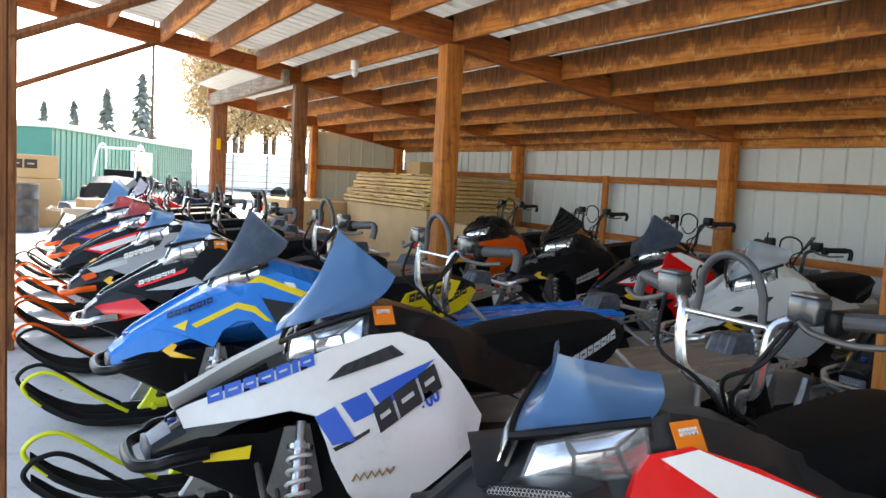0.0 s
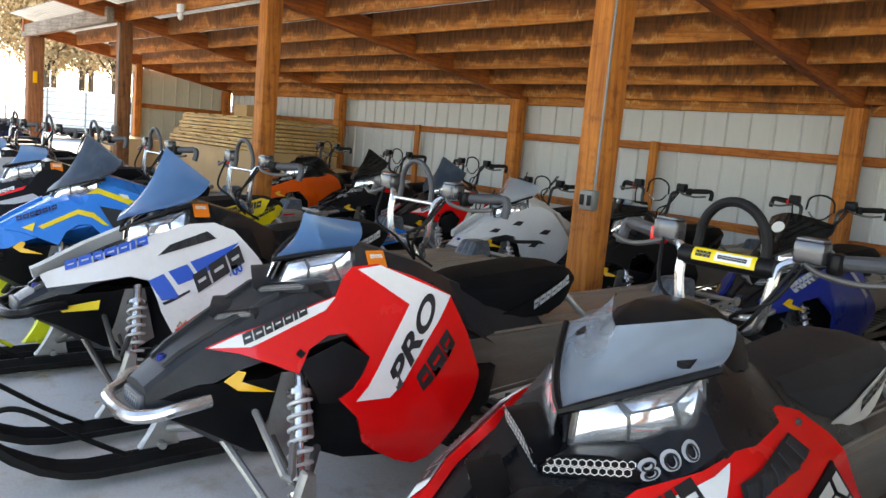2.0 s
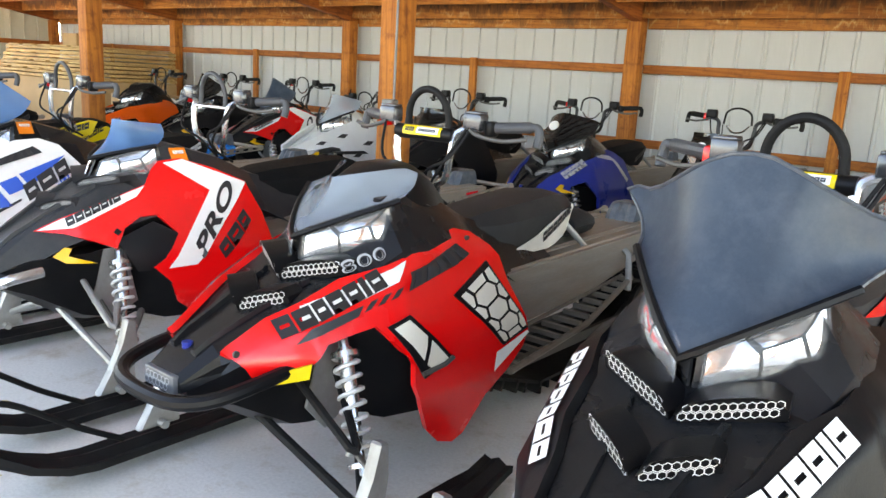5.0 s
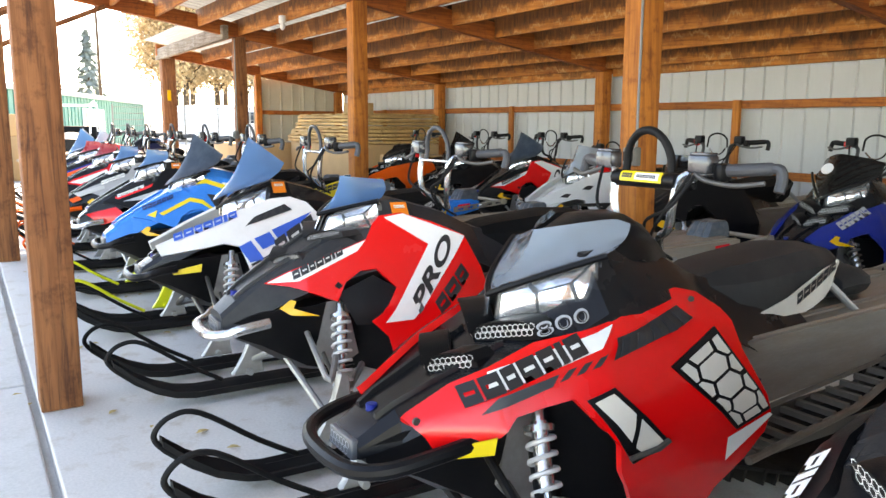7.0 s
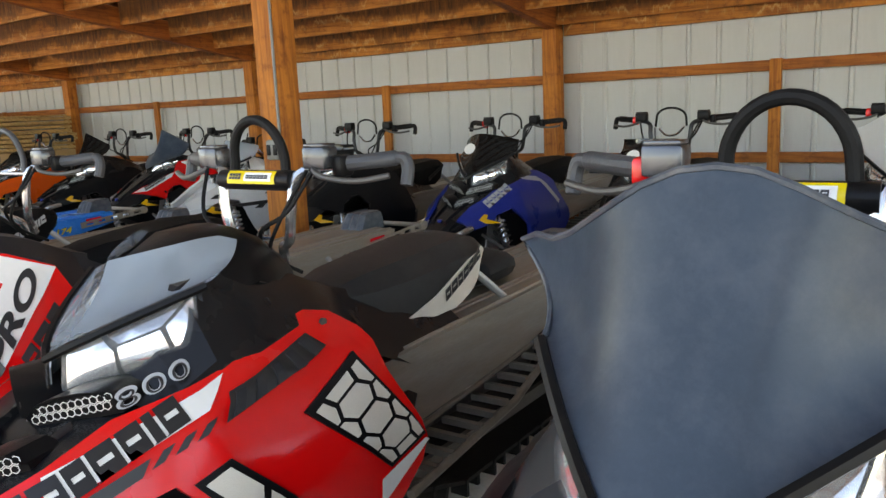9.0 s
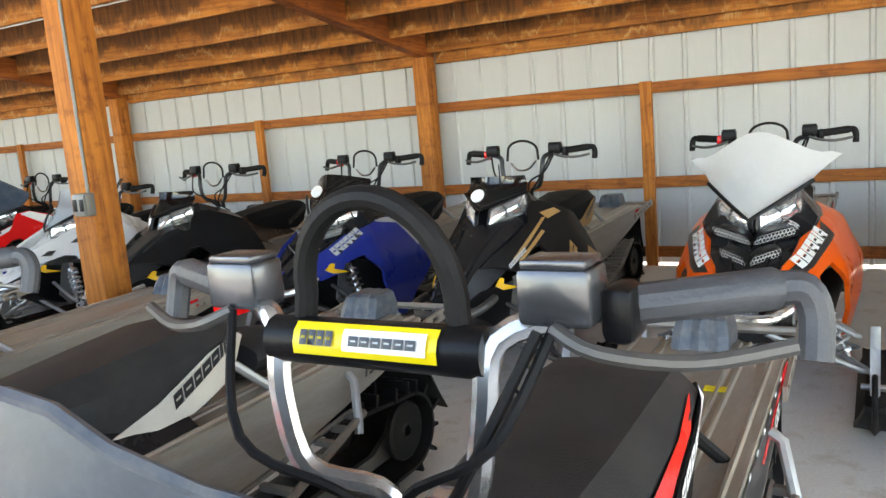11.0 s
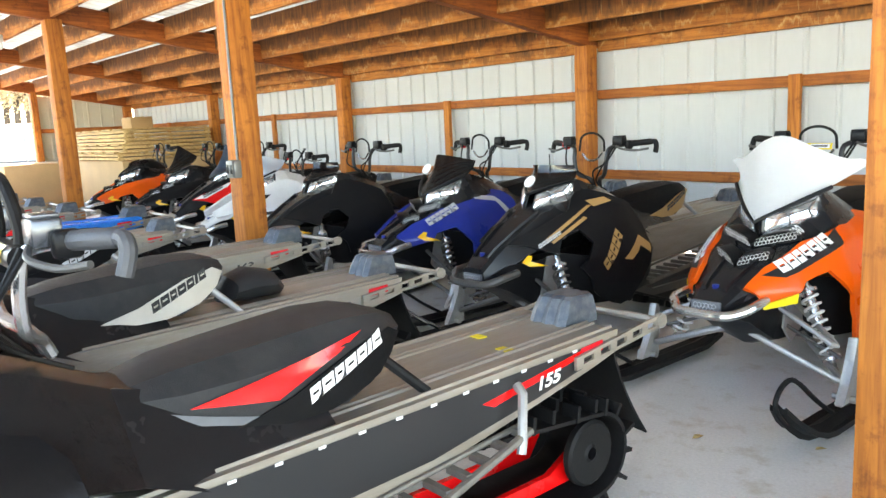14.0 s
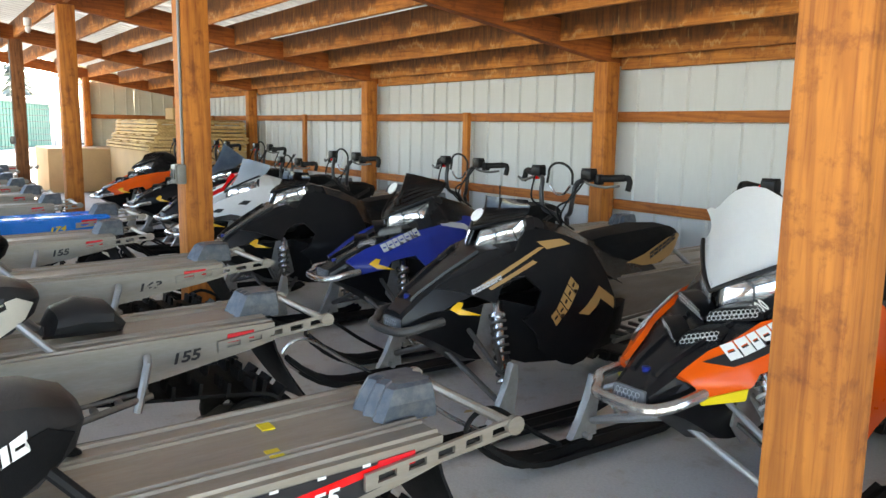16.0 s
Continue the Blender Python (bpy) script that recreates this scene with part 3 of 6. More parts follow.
def belly_mesh():
    bm = bmesh.new()
    secs = [
        (-0.02, [(0, 0.46), (0.08, 0.455), (0.08, 0.42), (0, 0.41)]),
        (0.1, [(0, 0.5), (0.125, 0.5), (0.115, 0.37), (0, 0.34)]),
        (0.27, [(0, 0.52), (0.2, 0.52), (0.13, 0.27), (0, 0.23)]),
        (0.34, [(0, 0.5), (0.16, 0.52), (0.12, 0.25), (0, 0.21)]),
        (0.46, [(0, 0.5), (0.15, 0.52), (0.14, 0.25), (0, 0.2)]),
        (0.56, [(0, 0.5), (0.26, 0.5), (0.2, 0.22), (0, 0.2)]),
        (0.8, [(0, 0.5), (0.345, 0.48), (0.28, 0.22), (0, 0.2)]),
        (1.02, [(0, 0.5), (0.34, 0.46), (0.3, 0.27), (0, 0.25)]),
        (1.18, [(0, 0.5), (0.24, 0.46), (0.22, 0.32), (0, 0.3)]),
    ]
    return loft(bm, [ring(y, p) for y, p in secs])


def ski_mesh():
    bm = bmesh.new()
    rings = []
    for k in range(15):
        t = k / 14
        y = -0.36 + 1.15 * t
        z = 0.035 + 0.17 * max(0.0, (0.30 - t) / 0.30) ** 2 + 0.03 * max(0.0, (t - 0.9) / 0.1)
        w = 0.066 * min(1.0, 0.45 + t * 4) * (1 if t < 0.9 else 0.8)
        rings.append([Vector(p) for p in ((-w, y, z), (-w, y, z + 0.022), (-w * 0.55, y, z + 0.014), (0, y, z + 0.03), (w * 0.55, y, z + 0.014), (w, y, z + 0.022), (w, y, z), (w * 0.25, y, z - 0.004), (0, y, z - 0.026), (-w * 0.25, y, z - 0.004))])
    return loft(bm, rings)


def ski_loop_mesh():
    p = smooth_path([(0, 0.08, 0.075), (0, -0.06, 0.16), (0, -0.24, 0.285), (0, -0.33, 0.29), (0, -0.38, 0.245), (0, -0.365, 0.20), (0, -0.30, 0.14)], 5)
    return tubes(p, r=0.0095)


def coil_mesh():
    top, bot = Vector((0, 0, 0.34)), Vector((0, 0, 0.05))
    turns, pts = 8, []
    for k in range(turns * 12 + 1):
        a = 2 * math.pi * k / 12
        pts.append(bot.lerp(top, k / (turns * 12)) + Vector((0.034 * math.cos(a), 0.034 * math.sin(a), 0)))
    return tubes(pts, r=0.006, n=6)


def shock_mesh():
    bm = bmesh.new()
    tube(bm, [(0, 0, 0), (0, 0, 0.2)], 0.011)
    tube(bm, [(0, 0, 0.2), (0, 0, 0.36)], 0.022, 12)
    tube(bm, [(0, 0, 0.335), (0, 0, 0.35)], 0.04, 12)
    tube(bm, [(0, 0, 0.045), (0, 0, 0.057)], 0.04, 12)
    tube(bm, [(0, 0, 0.36), (0, 0, 0.42)], 0.016, 10)
    return bm


def spindle_mesh():
    bm = bmesh.new()
    prism(bm, [(0.12, 0.085), (0.27, 0.085), (0.25, 0.15), (0.275, 0.24), (0.27, 0.33), (0.235, 0.34), (0.215, 0.25), (0.18, 0.16)], -0.018, 0.018)
    bmesh.ops.bevel(bm, geom=bm.edges[:], offset=0.006, segments=1, affect="EDGES")
    tube(bm, [(-0.05, 0.195, 0.1), (0.05, 0.195, 0.1)], 0.014)
    return bm


def lower_arm_mesh():
    bm = tubes([(0.05, 0.21, 0.30), (0.41, 0.235, 0.16), (0.43, 0.245, 0.155), (0.42, 0.255, 0.16), (0.05, 0.58, 0.285)], r=0.0135)
    return bm


def upper_arm_mesh():
    return tubes([(0.04, 0.27, 0.47), (0.385, 0.24, 0.30), (0.40, 0.25, 0.295), (0.39, 0.26, 0.30), (0.05, 0.46, 0.46)], r=0.0115)


def tie_rod_mesh():
    return tubes([(0.03, 0.34, 0.37), (0.4, 0.29, 0.235)], r=0.008)


def bumper_mesh(far):
    """A bent tube round the nose; far: how far back it runs."""
    w = 0.21 if far > 0.15 else 0.175
    side = [(w, 0.1 + far / 2, 0.47), (w, far * 0.4, 0.458), (w - 0.03, -0.03, 0.44), (0.09, -0.085, 0.43)]
    return tubes(smooth_path([(-a, b, c) for a, b, c in side] + side[::-1], 4), r=0.0195, n=10)


def lamp_patch(s, grow=0.0, newer=False):
    a, b, c, d = Vector((0.012, 0.385, 0.69)), Vector((0.195, 0.58, 0.74)), Vector((0.165, 0.60, 0.86)), Vector((0.012, 0.395, 0.765))
    if newer:
        a, b, c, d = Vector((0.03, 0.375, 0.755)), Vector((0.165, 0.585, 0.795)), Vector((0.155, 0.57, 0.895)), Vector((0.03, 0.41, 0.83))

    def place(u, v):
        p = a.lerp(b, u).lerp(d.lerp(c, u), v)
        bulge = 0.03 * (4 * u * (1 - u)) * (4 * v * (1 - v)) ** 0.5 + grow
        p += Vector((0.6, -0.75, 0.1)) * bulge
        return Vector((s * p.x, p.y, p.z))
    return place


BOWLS = [[(0.05, 0.06), (0.42, 0.02), (0.4, 0.55), (0.3, 0.92), (0.05, 0.9)], [(0.45, 0.02), (0.8, 0.05), (0.72, 0.6), (0.43, 0.6)], [(0.83, 0.06), (0.96, 0.12), (0.95, 0.92), (0.76, 0.62)], [(0.34, 0.92), (0.44, 0.65), (0.73, 0.65), (0.92, 0.95)]]


def windshield(kind, rim=False):
    """A bent sheet: low, tall, winged or clear."""
    nu, nv = 16, 8
    bm = bmesh.new()
    rings = []
    for j in range(nv + 1):
        v = j / nv
        row = []
        for i in range(nu + 1):
            s = 2 * i / nu - 1
            q = abs(s)
            if kind == "low":
                bx, by, bz = 0.19 * s, 0.375 + 0.225 * q ** 1.3, 0.76 + 0.11 * q
                tx, ty, tz = 0.15 * s, 0.515 + 0.2 * q ** 1.25, 0.915 + 0.04 * q - 0.02 * max(0.0, q - 0.85) / 0.15
            elif kind == "band":
                bx, by, bz = 0.165 * s, 0.385 + 0.18 * q ** 1.2, 0.84 + 0.06 * q
                tx, ty, tz = 0.15 * s, 0.475 + 0.115 * q ** 1.3, 0.985 - 0.008 * q
            elif kind == "mid":
                bx, by, bz = 0.2 * s, 0.375 + 0.21 * q ** 1.3, 0.76 + 0.11 * q
                tx, ty, tz = 0.2 * s, 0.53 + 0.16 * q ** 1.3, 1.02 - 0.05 * q ** 1.5
            elif kind == "tall":
                bx, by, bz = 0.225 * s, 0.35 + 0.20 * q ** 1.3, 0.785 + 0.105 * q
                tx, ty, tz = 0.185 * s, 0.55 + 0.13 * q ** 1.3, 1.115 - 0.13 * q ** 1.2
            else:
                bx, by, bz = 0.215 * s - 0.02 * (1 - q), 0.38 + 0.21 * q ** 1.3, 0.745 + 0.145 * q
                tx, ty = 0.325 * s, 0.57 + 0.243 * max(0.0, q - 0.3)
                tz = 1.108 - 0.012 * (q / 0.2) ** 2 if q < 0.2 else max(1.0, 1.096 - 0.19 * (q - 0.2)) - 0.015 * max(0, q - 0.9) / 0.1
            w = v ** 1.15
            flare = bx + (tx - bx) * (v if kind != "winged" else v ** 1.35)
            p = Vector((flare, by + (ty - by) * v + 0.02 * math.sin(math.pi * v), bz + (tz - bz) * w))
            row.append(p)
        rings.append(row)
    if rim:
        return tube(bm, [r[0] for r in rings] + rings[-1][1:-1] + [r[-1] for r in rings[::-1]], 0.0045, 6)
    loft(bm, rings, cap=False, closed=False)
    bmesh.ops.solidify(bm, geom=bm.faces[:], thickness=0.005)
    return bm


def dash_mesh():
    """The soft-edged console that rises behind a low windshield."""
    secs = [(0.54, 0.05, 0.85), (0.6, 0.1, 0.915), (0.68, 0.12, 0.95), (0.77, 0.115, 0.955), (0.85, 0.1, 0.92), (0.93, 0.08, 0.86)]
    return loft(bmesh.new(), [ring(y, [(0, z), (w * 0.6, z - 0.006), (w, z - 0.035), (w * 1.3, z - 0.12), (0, z - 0.16)]) for y, w, z in secs])


def bar_mesh(s):
    return tubes(smooth_path([(0.02 * s, 0.97, 0.83), (0.035 * s, 0.95, 0.87), (0.095 * s, 0.915, 0.90), (0.115 * s, 0.91, 0.98), (0.125 * s, 0.925, 1.045), (0.19 * s, 0.96, 1.065), (0.24 * s, 0.98, 1.07), (0.36 * s, 1.02, 1.08)], 4), r=0.0125)


def grip_mesh(s):
    path = [(0.235 * s, 0.978, 1.07), (0.34 * s, 1.014, 1.079)] + smooth_path([(0.345 * s, 1.016, 1.079), (0.362 * s, 1.02, 1.077), (0.37 * s, 1.02, 1.055), (0.37 * s, 1.01, 1.02)], 4)
    return tube(bmesh.new(), path, [0.018, 0.018] + [0.0145] * (len(path) - 2), 10)


def control_mesh(s):
    bm = bmesh.new()
    box(bm, (0.18 * s, 0.945, 1.085), (0.066, 0.05, 0.05), bevel=0.006)
    box(bm, (0.18 * s, 0.945, 1.113), (0.058, 0.044, 0.008), bevel=0.002)
    return bm


def switch_mesh(s):
    bm = bmesh.new()
    box(bm, (0.225 * s, 0.97, 1.065), (0.03, 0.05, 0.05), bevel=0.01)
    return bm


def lever_mesh(s):
    return tubes(smooth_path([(0.18 * s, 0.92, 1.06), (0.22 * s, 0.91, 1.045), (0.29 * s, 0.935, 1.035), (0.36 * s, 0.965, 1.045)], 4), r=0.007)


def hoop_mesh(r, rise=0.095):
    pts = [(0.085 * math.cos(a), 0.93 - 0.01 * math.sin(a), 1.08 + rise * max(0.0, math.sin(a))) for a in (math.pi * k / 18 for k in range(19))]
    return tubes([(0.09, 0.925, 1.03)] + pts + [(-0.09, 0.925, 1.03)], r=r, n=10)


CABLES = [
    [(0.18, 0.92, 1.06), (0.14, 0.87, 0.97), (0.06, 0.86, 0.92), (0.02, 0.93, 0.83)],
    [(-0.18, 0.92, 1.06), (-0.13, 0.86, 0.95), (-0.03, 0.88, 0.9), (0.0, 0.95, 0.82)],
    [(0.17, 0.91, 1.06), (0.11, 0.86, 0.93), (0.05, 0.9, 0.86), (0.04, 1.0, 0.8)],
]


def seat_mesh():
    bm = bmesh.new()
    secs = [
        (0.98, [(0, 0.755), (0.07, 0.745), (0.10, 0.72), (0.11, 0.69), (0, 0.69)]),
        (1.08, [(0, 0.775), (0.09, 0.765), (0.13, 0.72), (0.135, 0.635), (0, 0.62)]),
        (1.2, [(0, 0.785), (0.10, 0.775), (0.145, 0.725), (0.15, 0.60), (0, 0.59)]),
        (1.32, [(0, 0.795), (0.105, 0.785), (0.15, 0.735), (0.15, 0.61), (0, 0.60)]),
        (1.45, [(0, 0.805), (0.11, 0.795), (0.155, 0.745), (0.145, 0.605), (0, 0.6)]),
        (1.56, [(0, 0.80), (0.105, 0.79), (0.145, 0.75), (0.125, 0.645), (0, 0.63)]),
        (1.63, [(0, 0.775), (0.08, 0.77), (0.11, 0.745), (0.09, 0.695), (0, 0.685)]),
        (1.65, [(0, 0.755), (0.05, 0.75), (0.07, 0.74), (0.06, 0.73), (0, 0.725)]),
    ]
    loft(bm, [ring(y, p) for y, p in secs])
    return bm


def seat_side(y, z, off=0.0):
    t = min(1.0, max(0.0, (z - 0.6) / 0.13))
    lo = lerp_table([(0.98, 0.11), (1.08, 0.135), (1.2, 0.15), (1.32, 0.15), (1.45, 0.145), (1.56, 0.125), (1.63, 0.09)], y)
    hi = lerp_table([(0.98, 0.10), (1.08, 0.13), (1.2, 0.145), (1.32, 0.15), (1.45, 0.155), (1.56, 0.145), (1.63, 0.11)], y)
    zl = lerp_table([(0.98, 0.69), (1.08, 0.635), (1.2, 0.60), (1.32, 0.61), (1.45, 0.605), (1.56, 0.645), (1.63, 0.695)], y)
    zh = lerp_table([(0.98, 0.72), (1.2, 0.725), (1.45, 0.745), (1.56, 0.75), (1.63, 0.745)], y)
    t = min(1.0, max(0.0, (z - zl) / (zh - zl)))
    return Vector((lo + (hi - lo) * t + off - 0.7 * max(0.0, z - zh), y, z))


def tunnel_side(y, z, off=0.0):
    return Vector((0.212 + off, y, z))


def tunnel_mesh():
    """A folded channel with pressed ribs along its top."""
    bm = bmesh.new()
    low = [(0.98, 0.34), (1.2, 0.36), (1.55, 0.385), (1.75, 0.40), (2.05, 0.455), (2.3, 0.505), (2.4, 0.53)]
    rings = []
    xs = [0.204, 0.19, 0.186, 0.18, 0.176, 0.125, 0.121, 0.115, 0.111, 0.1, 0.096, 0.09, 0.086]
    up = [0, 0, 0.007, 0.007, 0, 0, 0.006, 0.006, 0, 0, 0.006, 0.006, 0]
    for y, zl in low:
        zt = 0.56 + 0.025 * (y - 0.98)
        half = [(0.21, zl), (0.21, zt)] + [(x, zt + u) for x, u in zip(xs, up)]
        pts = half + [(-x, z) for x, z in half[::-1]]
        inner = [(-0.204, zl), (-0.204, zt - 0.008), (0.204, zt - 0.008), (0.204, zl)]
        rings.append([Vector((x, y, z)) for x, z in pts + inner])
    return loft(bm, rings)


def rear_bar_mesh():
    """Two plates with a row of oblong holes, joined by a cross bar."""
    bm = bmesh.new()
    a0, a1, b0, b1 = Vector((0, 2.2, 0.518)), Vector((0, 2.6, 0.562)), Vector((0, 2.2, 0.556)), Vector((0, 2.6, 0.604))
    for s in (-1, 1):
        lo, hi = s * 0.222 - 0.005, s * 0.222 + 0.005

        def cell(u0, u1, v0, v1):
            q = [a0.lerp(a1, u).lerp(b0.lerp(b1, u), v) for u, v in ((u0, v0), (u1, v0), (u1, v1), (u0, v1))]
            prism(bm, [(p.y, p.z) for p in q], lo, hi)
        cell(0, 1, 0, 0.27)
        cell(0, 1, 0.73, 1)
        for k in range(6):
            cell(k / 5.4, k / 5.4 + 0.074, 0.27, 0.73)
        tube(bm, [(s * 0.216, 2.59, 0.583), (s * 0.234, 2.59, 0.583)], 0.024, 12)
    tube(bm, [(-0.228, 2.585, 0.583), (0.228, 2.585, 0.583)], 0.013)
    return bm


def board_mesh(s):
    """A running board of open rungs."""
    bm = bmesh.new()
    tube(bm, [(0.36 * s, 0.98, 0.30), (0.33 * s, 1.5, 0.335), (0.26 * s, 1.98, 0.42)], 0.012)
    tube(bm, [(0.215 * s, 1.0, 0.33), (0.215 * s, 1.98, 0.42)], 0.008)
    for k in range(14):
        t = k / 13
        y = 1.02 + 0.94 * t
        xo = (0.36 - 0.06 * t if t < 0.5 else 0.33 - 0.14 * (t - 0.5)) * s
        z = 0.305 + 0.105 * t ** 1.3
        box(bm, ((0.215 * s + xo) / 2, y, z + 0.004), (abs(xo - 0.215 * s), 0.018, 0.018))
    return bm


def track_path():
    pts = []
    for k in range(13):
        a = math.pi / 2 + math.pi * k / 12
        pts.append((1.06 + 0.13 * math.cos(a), 0.34 + 0.13 * math.sin(a)))
    pts += [(1.06 + 1.22 * k / 16, 0.21 - 0.13 * min(1, k / 5)) for k in range(1, 16)]
    for k in range(13):
        a = -math.pi / 2 + math.pi * k / 12
        pts.append((2.33 + 0.125 * math.cos(a), 0.205 + 0.125 * math.sin(a)))
    pts += [(2.33 - 1.27 * k / 14, 0.33 + 0.14 * k / 14) for k in range(1, 14)]
    return pts


def track_mesh():
    bm = bmesh.new()
    pts = track_path()
    n = len(pts)
    rings = []
    for i, (y, z) in enumerate(pts):
        a, b = pts[i - 1], pts[(i + 1) % n]
        d = Vector((0, b[0] - a[0], b[1] - a[1])).normalized()
        nrm = Vector((0, d.z, -d.y))
        p = Vector((0, y, z))
        inn = p + nrm * 0.012
        rings.append([Vector((-0.19, *p.yz)), Vector((0.19, *p.yz)), Vector((0.19, *inn.yz)), Vector((-0.19, *inn.yz))])
    loft(bm, rings + rings[:1], cap=False)
    bmesh.ops.remove_doubles(bm, verts=bm.verts[:], dist=0.0005)
    return bm


def lugs_mesh():
    bm = bmesh.new()
    pts = track_path()
    acc = 0.0
    row = 0
    for i in range(len(pts)):
        a, b = Vector((0, *pts[i])), Vector((0, *pts[(i + 1) % len(pts)]))
        acc += (b - a).length
        if acc < 0.062:
            continue
        acc = 0.0
        row += 1
        d = (b - a).normalized()
        out = Vector((0, -d.z, d.y)) * -1
        ang = math.atan2(out.z, out.y)
        for x in ((-0.14, 0.0, 0.14) if row % 2 else (-0.08, 0.08, 0.165, -0.165)):
            rot = Matrix.Rotation(ang, 3, "X")
            box(bm, Vector((x, a.y, a.z)) + out * 0.026, (0.085 if row % 2 else 0.06, 0.052, 0.012), rot)
    return bm


def rail_mesh():
    return prism(bmesh.new(), [(1.12, 0.20), (1.3, 0.115), (2.32, 0.115), (2.38, 0.2), (2.3, 0.21), (2.2, 0.16), (1.35, 0.16), (1.16, 0.23)], -0.01, 0.01)


def wheel_mesh():
    bm = bmesh.new()
    prof = [(0.02, 0.0), (0.07, 0.004), (0.095, 0.0), (0.105, 0.01), (0.105, 0.028), (0.095, 0.036), (0.03, 0.03), (0.02, 0.036)]
    rings = [[Vector((w, r * math.cos(a), r * math.sin(a))) for r, w in prof] for a in (2 * math.pi * k / 20 for k in range(20))]
    return loft(bm, rings + rings[:1], cap=False)


def flap_mesh():
    bm = bmesh.new()
    rings = []
    for k in range(7):
        t = k / 6
        y, z = 2.39 + 0.2 * t ** 1.4, 0.55 - 0.36 * t
        w = 0.2 - 0.03 * t
        rings.append([Vector(p) for p in ((-w, y, z), (-w * 0.3, y + 0.02, z), (w * 0.3, y + 0.02, z), (w, y, z), (w, y + 0.008, z), (w * 0.3, y + 0.028, z), (-w * 0.3, y + 0.028, z), (-w, y + 0.008, z))])
    return loft(bm, rings)


def tail_mesh():
    """A leaning box with fluted front and back, narrower on top."""
    bm = bmesh.new()
    rings = []
    steps = [k / 6 - 0.5 for k in range(7)]
    for k, (w, z) in enumerate(((0.15, 0.0), (0.147, 0.045), (0.13, 0.082), (0.11, 0.09))):
        y0, y1 = 2.2 + 0.02 * k, 2.35 - 0.004 * k
        front = [Vector((w * u, y0 - (0.012 if i % 2 else 0), 0.582 + z)) for i, u in enumerate(steps)]
        back = [Vector((w * u, y1 + (0.012 if i % 2 else 0), 0.582 + z)) for i, u in enumerate(steps)]
        rings.append(front + back[::-1])
    return loft(bm, rings)


def mesh_vent(place, at, length, height):
    """A strip of pale mesh with two rows of six-sided holes."""
    bm = bmesh.new()
    n = max(4, round(length / (height * 0.5)))
    for i in range(n):
        for j in range(2):
            u0 = at[0] + (i + 0.3 + 0.5 * (j % 2)) * length / (n + 0.3)
            v0 = at[1] + (j + 0.5) * height / 2
            r1, r0 = height * 0.295, height * 0.23
            a = [bm.verts.new(place(u0 + r1 * math.sin(math.pi * k / 3), v0 + r1 * math.cos(math.pi * k / 3))) for k in range(6)]
            b = [bm.verts.new(place(u0 + r0 * math.sin(math.pi * k / 3), v0 + r0 * math.cos(math.pi * k / 3))) for k in range(6)]
            for k in range(6):
                bm.faces.new((a[k], a[(k + 1) % 6], b[(k + 1) % 6], b[k]))
    return bm


SCOOPS = (((0.012, 0.332, 0.647), (0.165, 0.40, 0.684)), ((0.012, 0.193, 0.584), (0.115, 0.255, 0.614)))


def scoop_place(k, s, lift):
    a, b = (Vector(p) for p in SCOOPS[k])
    size = (b - a).length
    out = Vector((0.4, -0.9, 0)) * 0.004

    def place(u, v):
        p = a.lerp(b, u / size) + Vector((0.05 * v, -0.25 * v, v)) + out
        return Vector((s * p.x, p.y, p.z + lift))
    return place, size


def scoop_mesh(k, s, lift, high=1.0):
    """The moulded lip over an intake, with a dark opening under it."""
    bm = bmesh.new()
    place, size = scoop_place(k, s, lift)
    back = Vector((-0.015 * s, 0.08, 0.004))
    rings = []
    for i in range(7):
        u = size * (i / 6 * 1.1 - 0.05)
        h = 0.04 * high * (1 - 0.75 * (abs(i / 3 - 1) ** 4))
        off = Vector((0, 0.004, 0))
        lo, hi, top = place(u, -0.012) + off, place(u, h) + off, place(u, h + 0.004) + Vector((0, -0.006, 0))
        rings.append([lo, hi, top, top + back, lo + back])
    return loft(bm, rings)


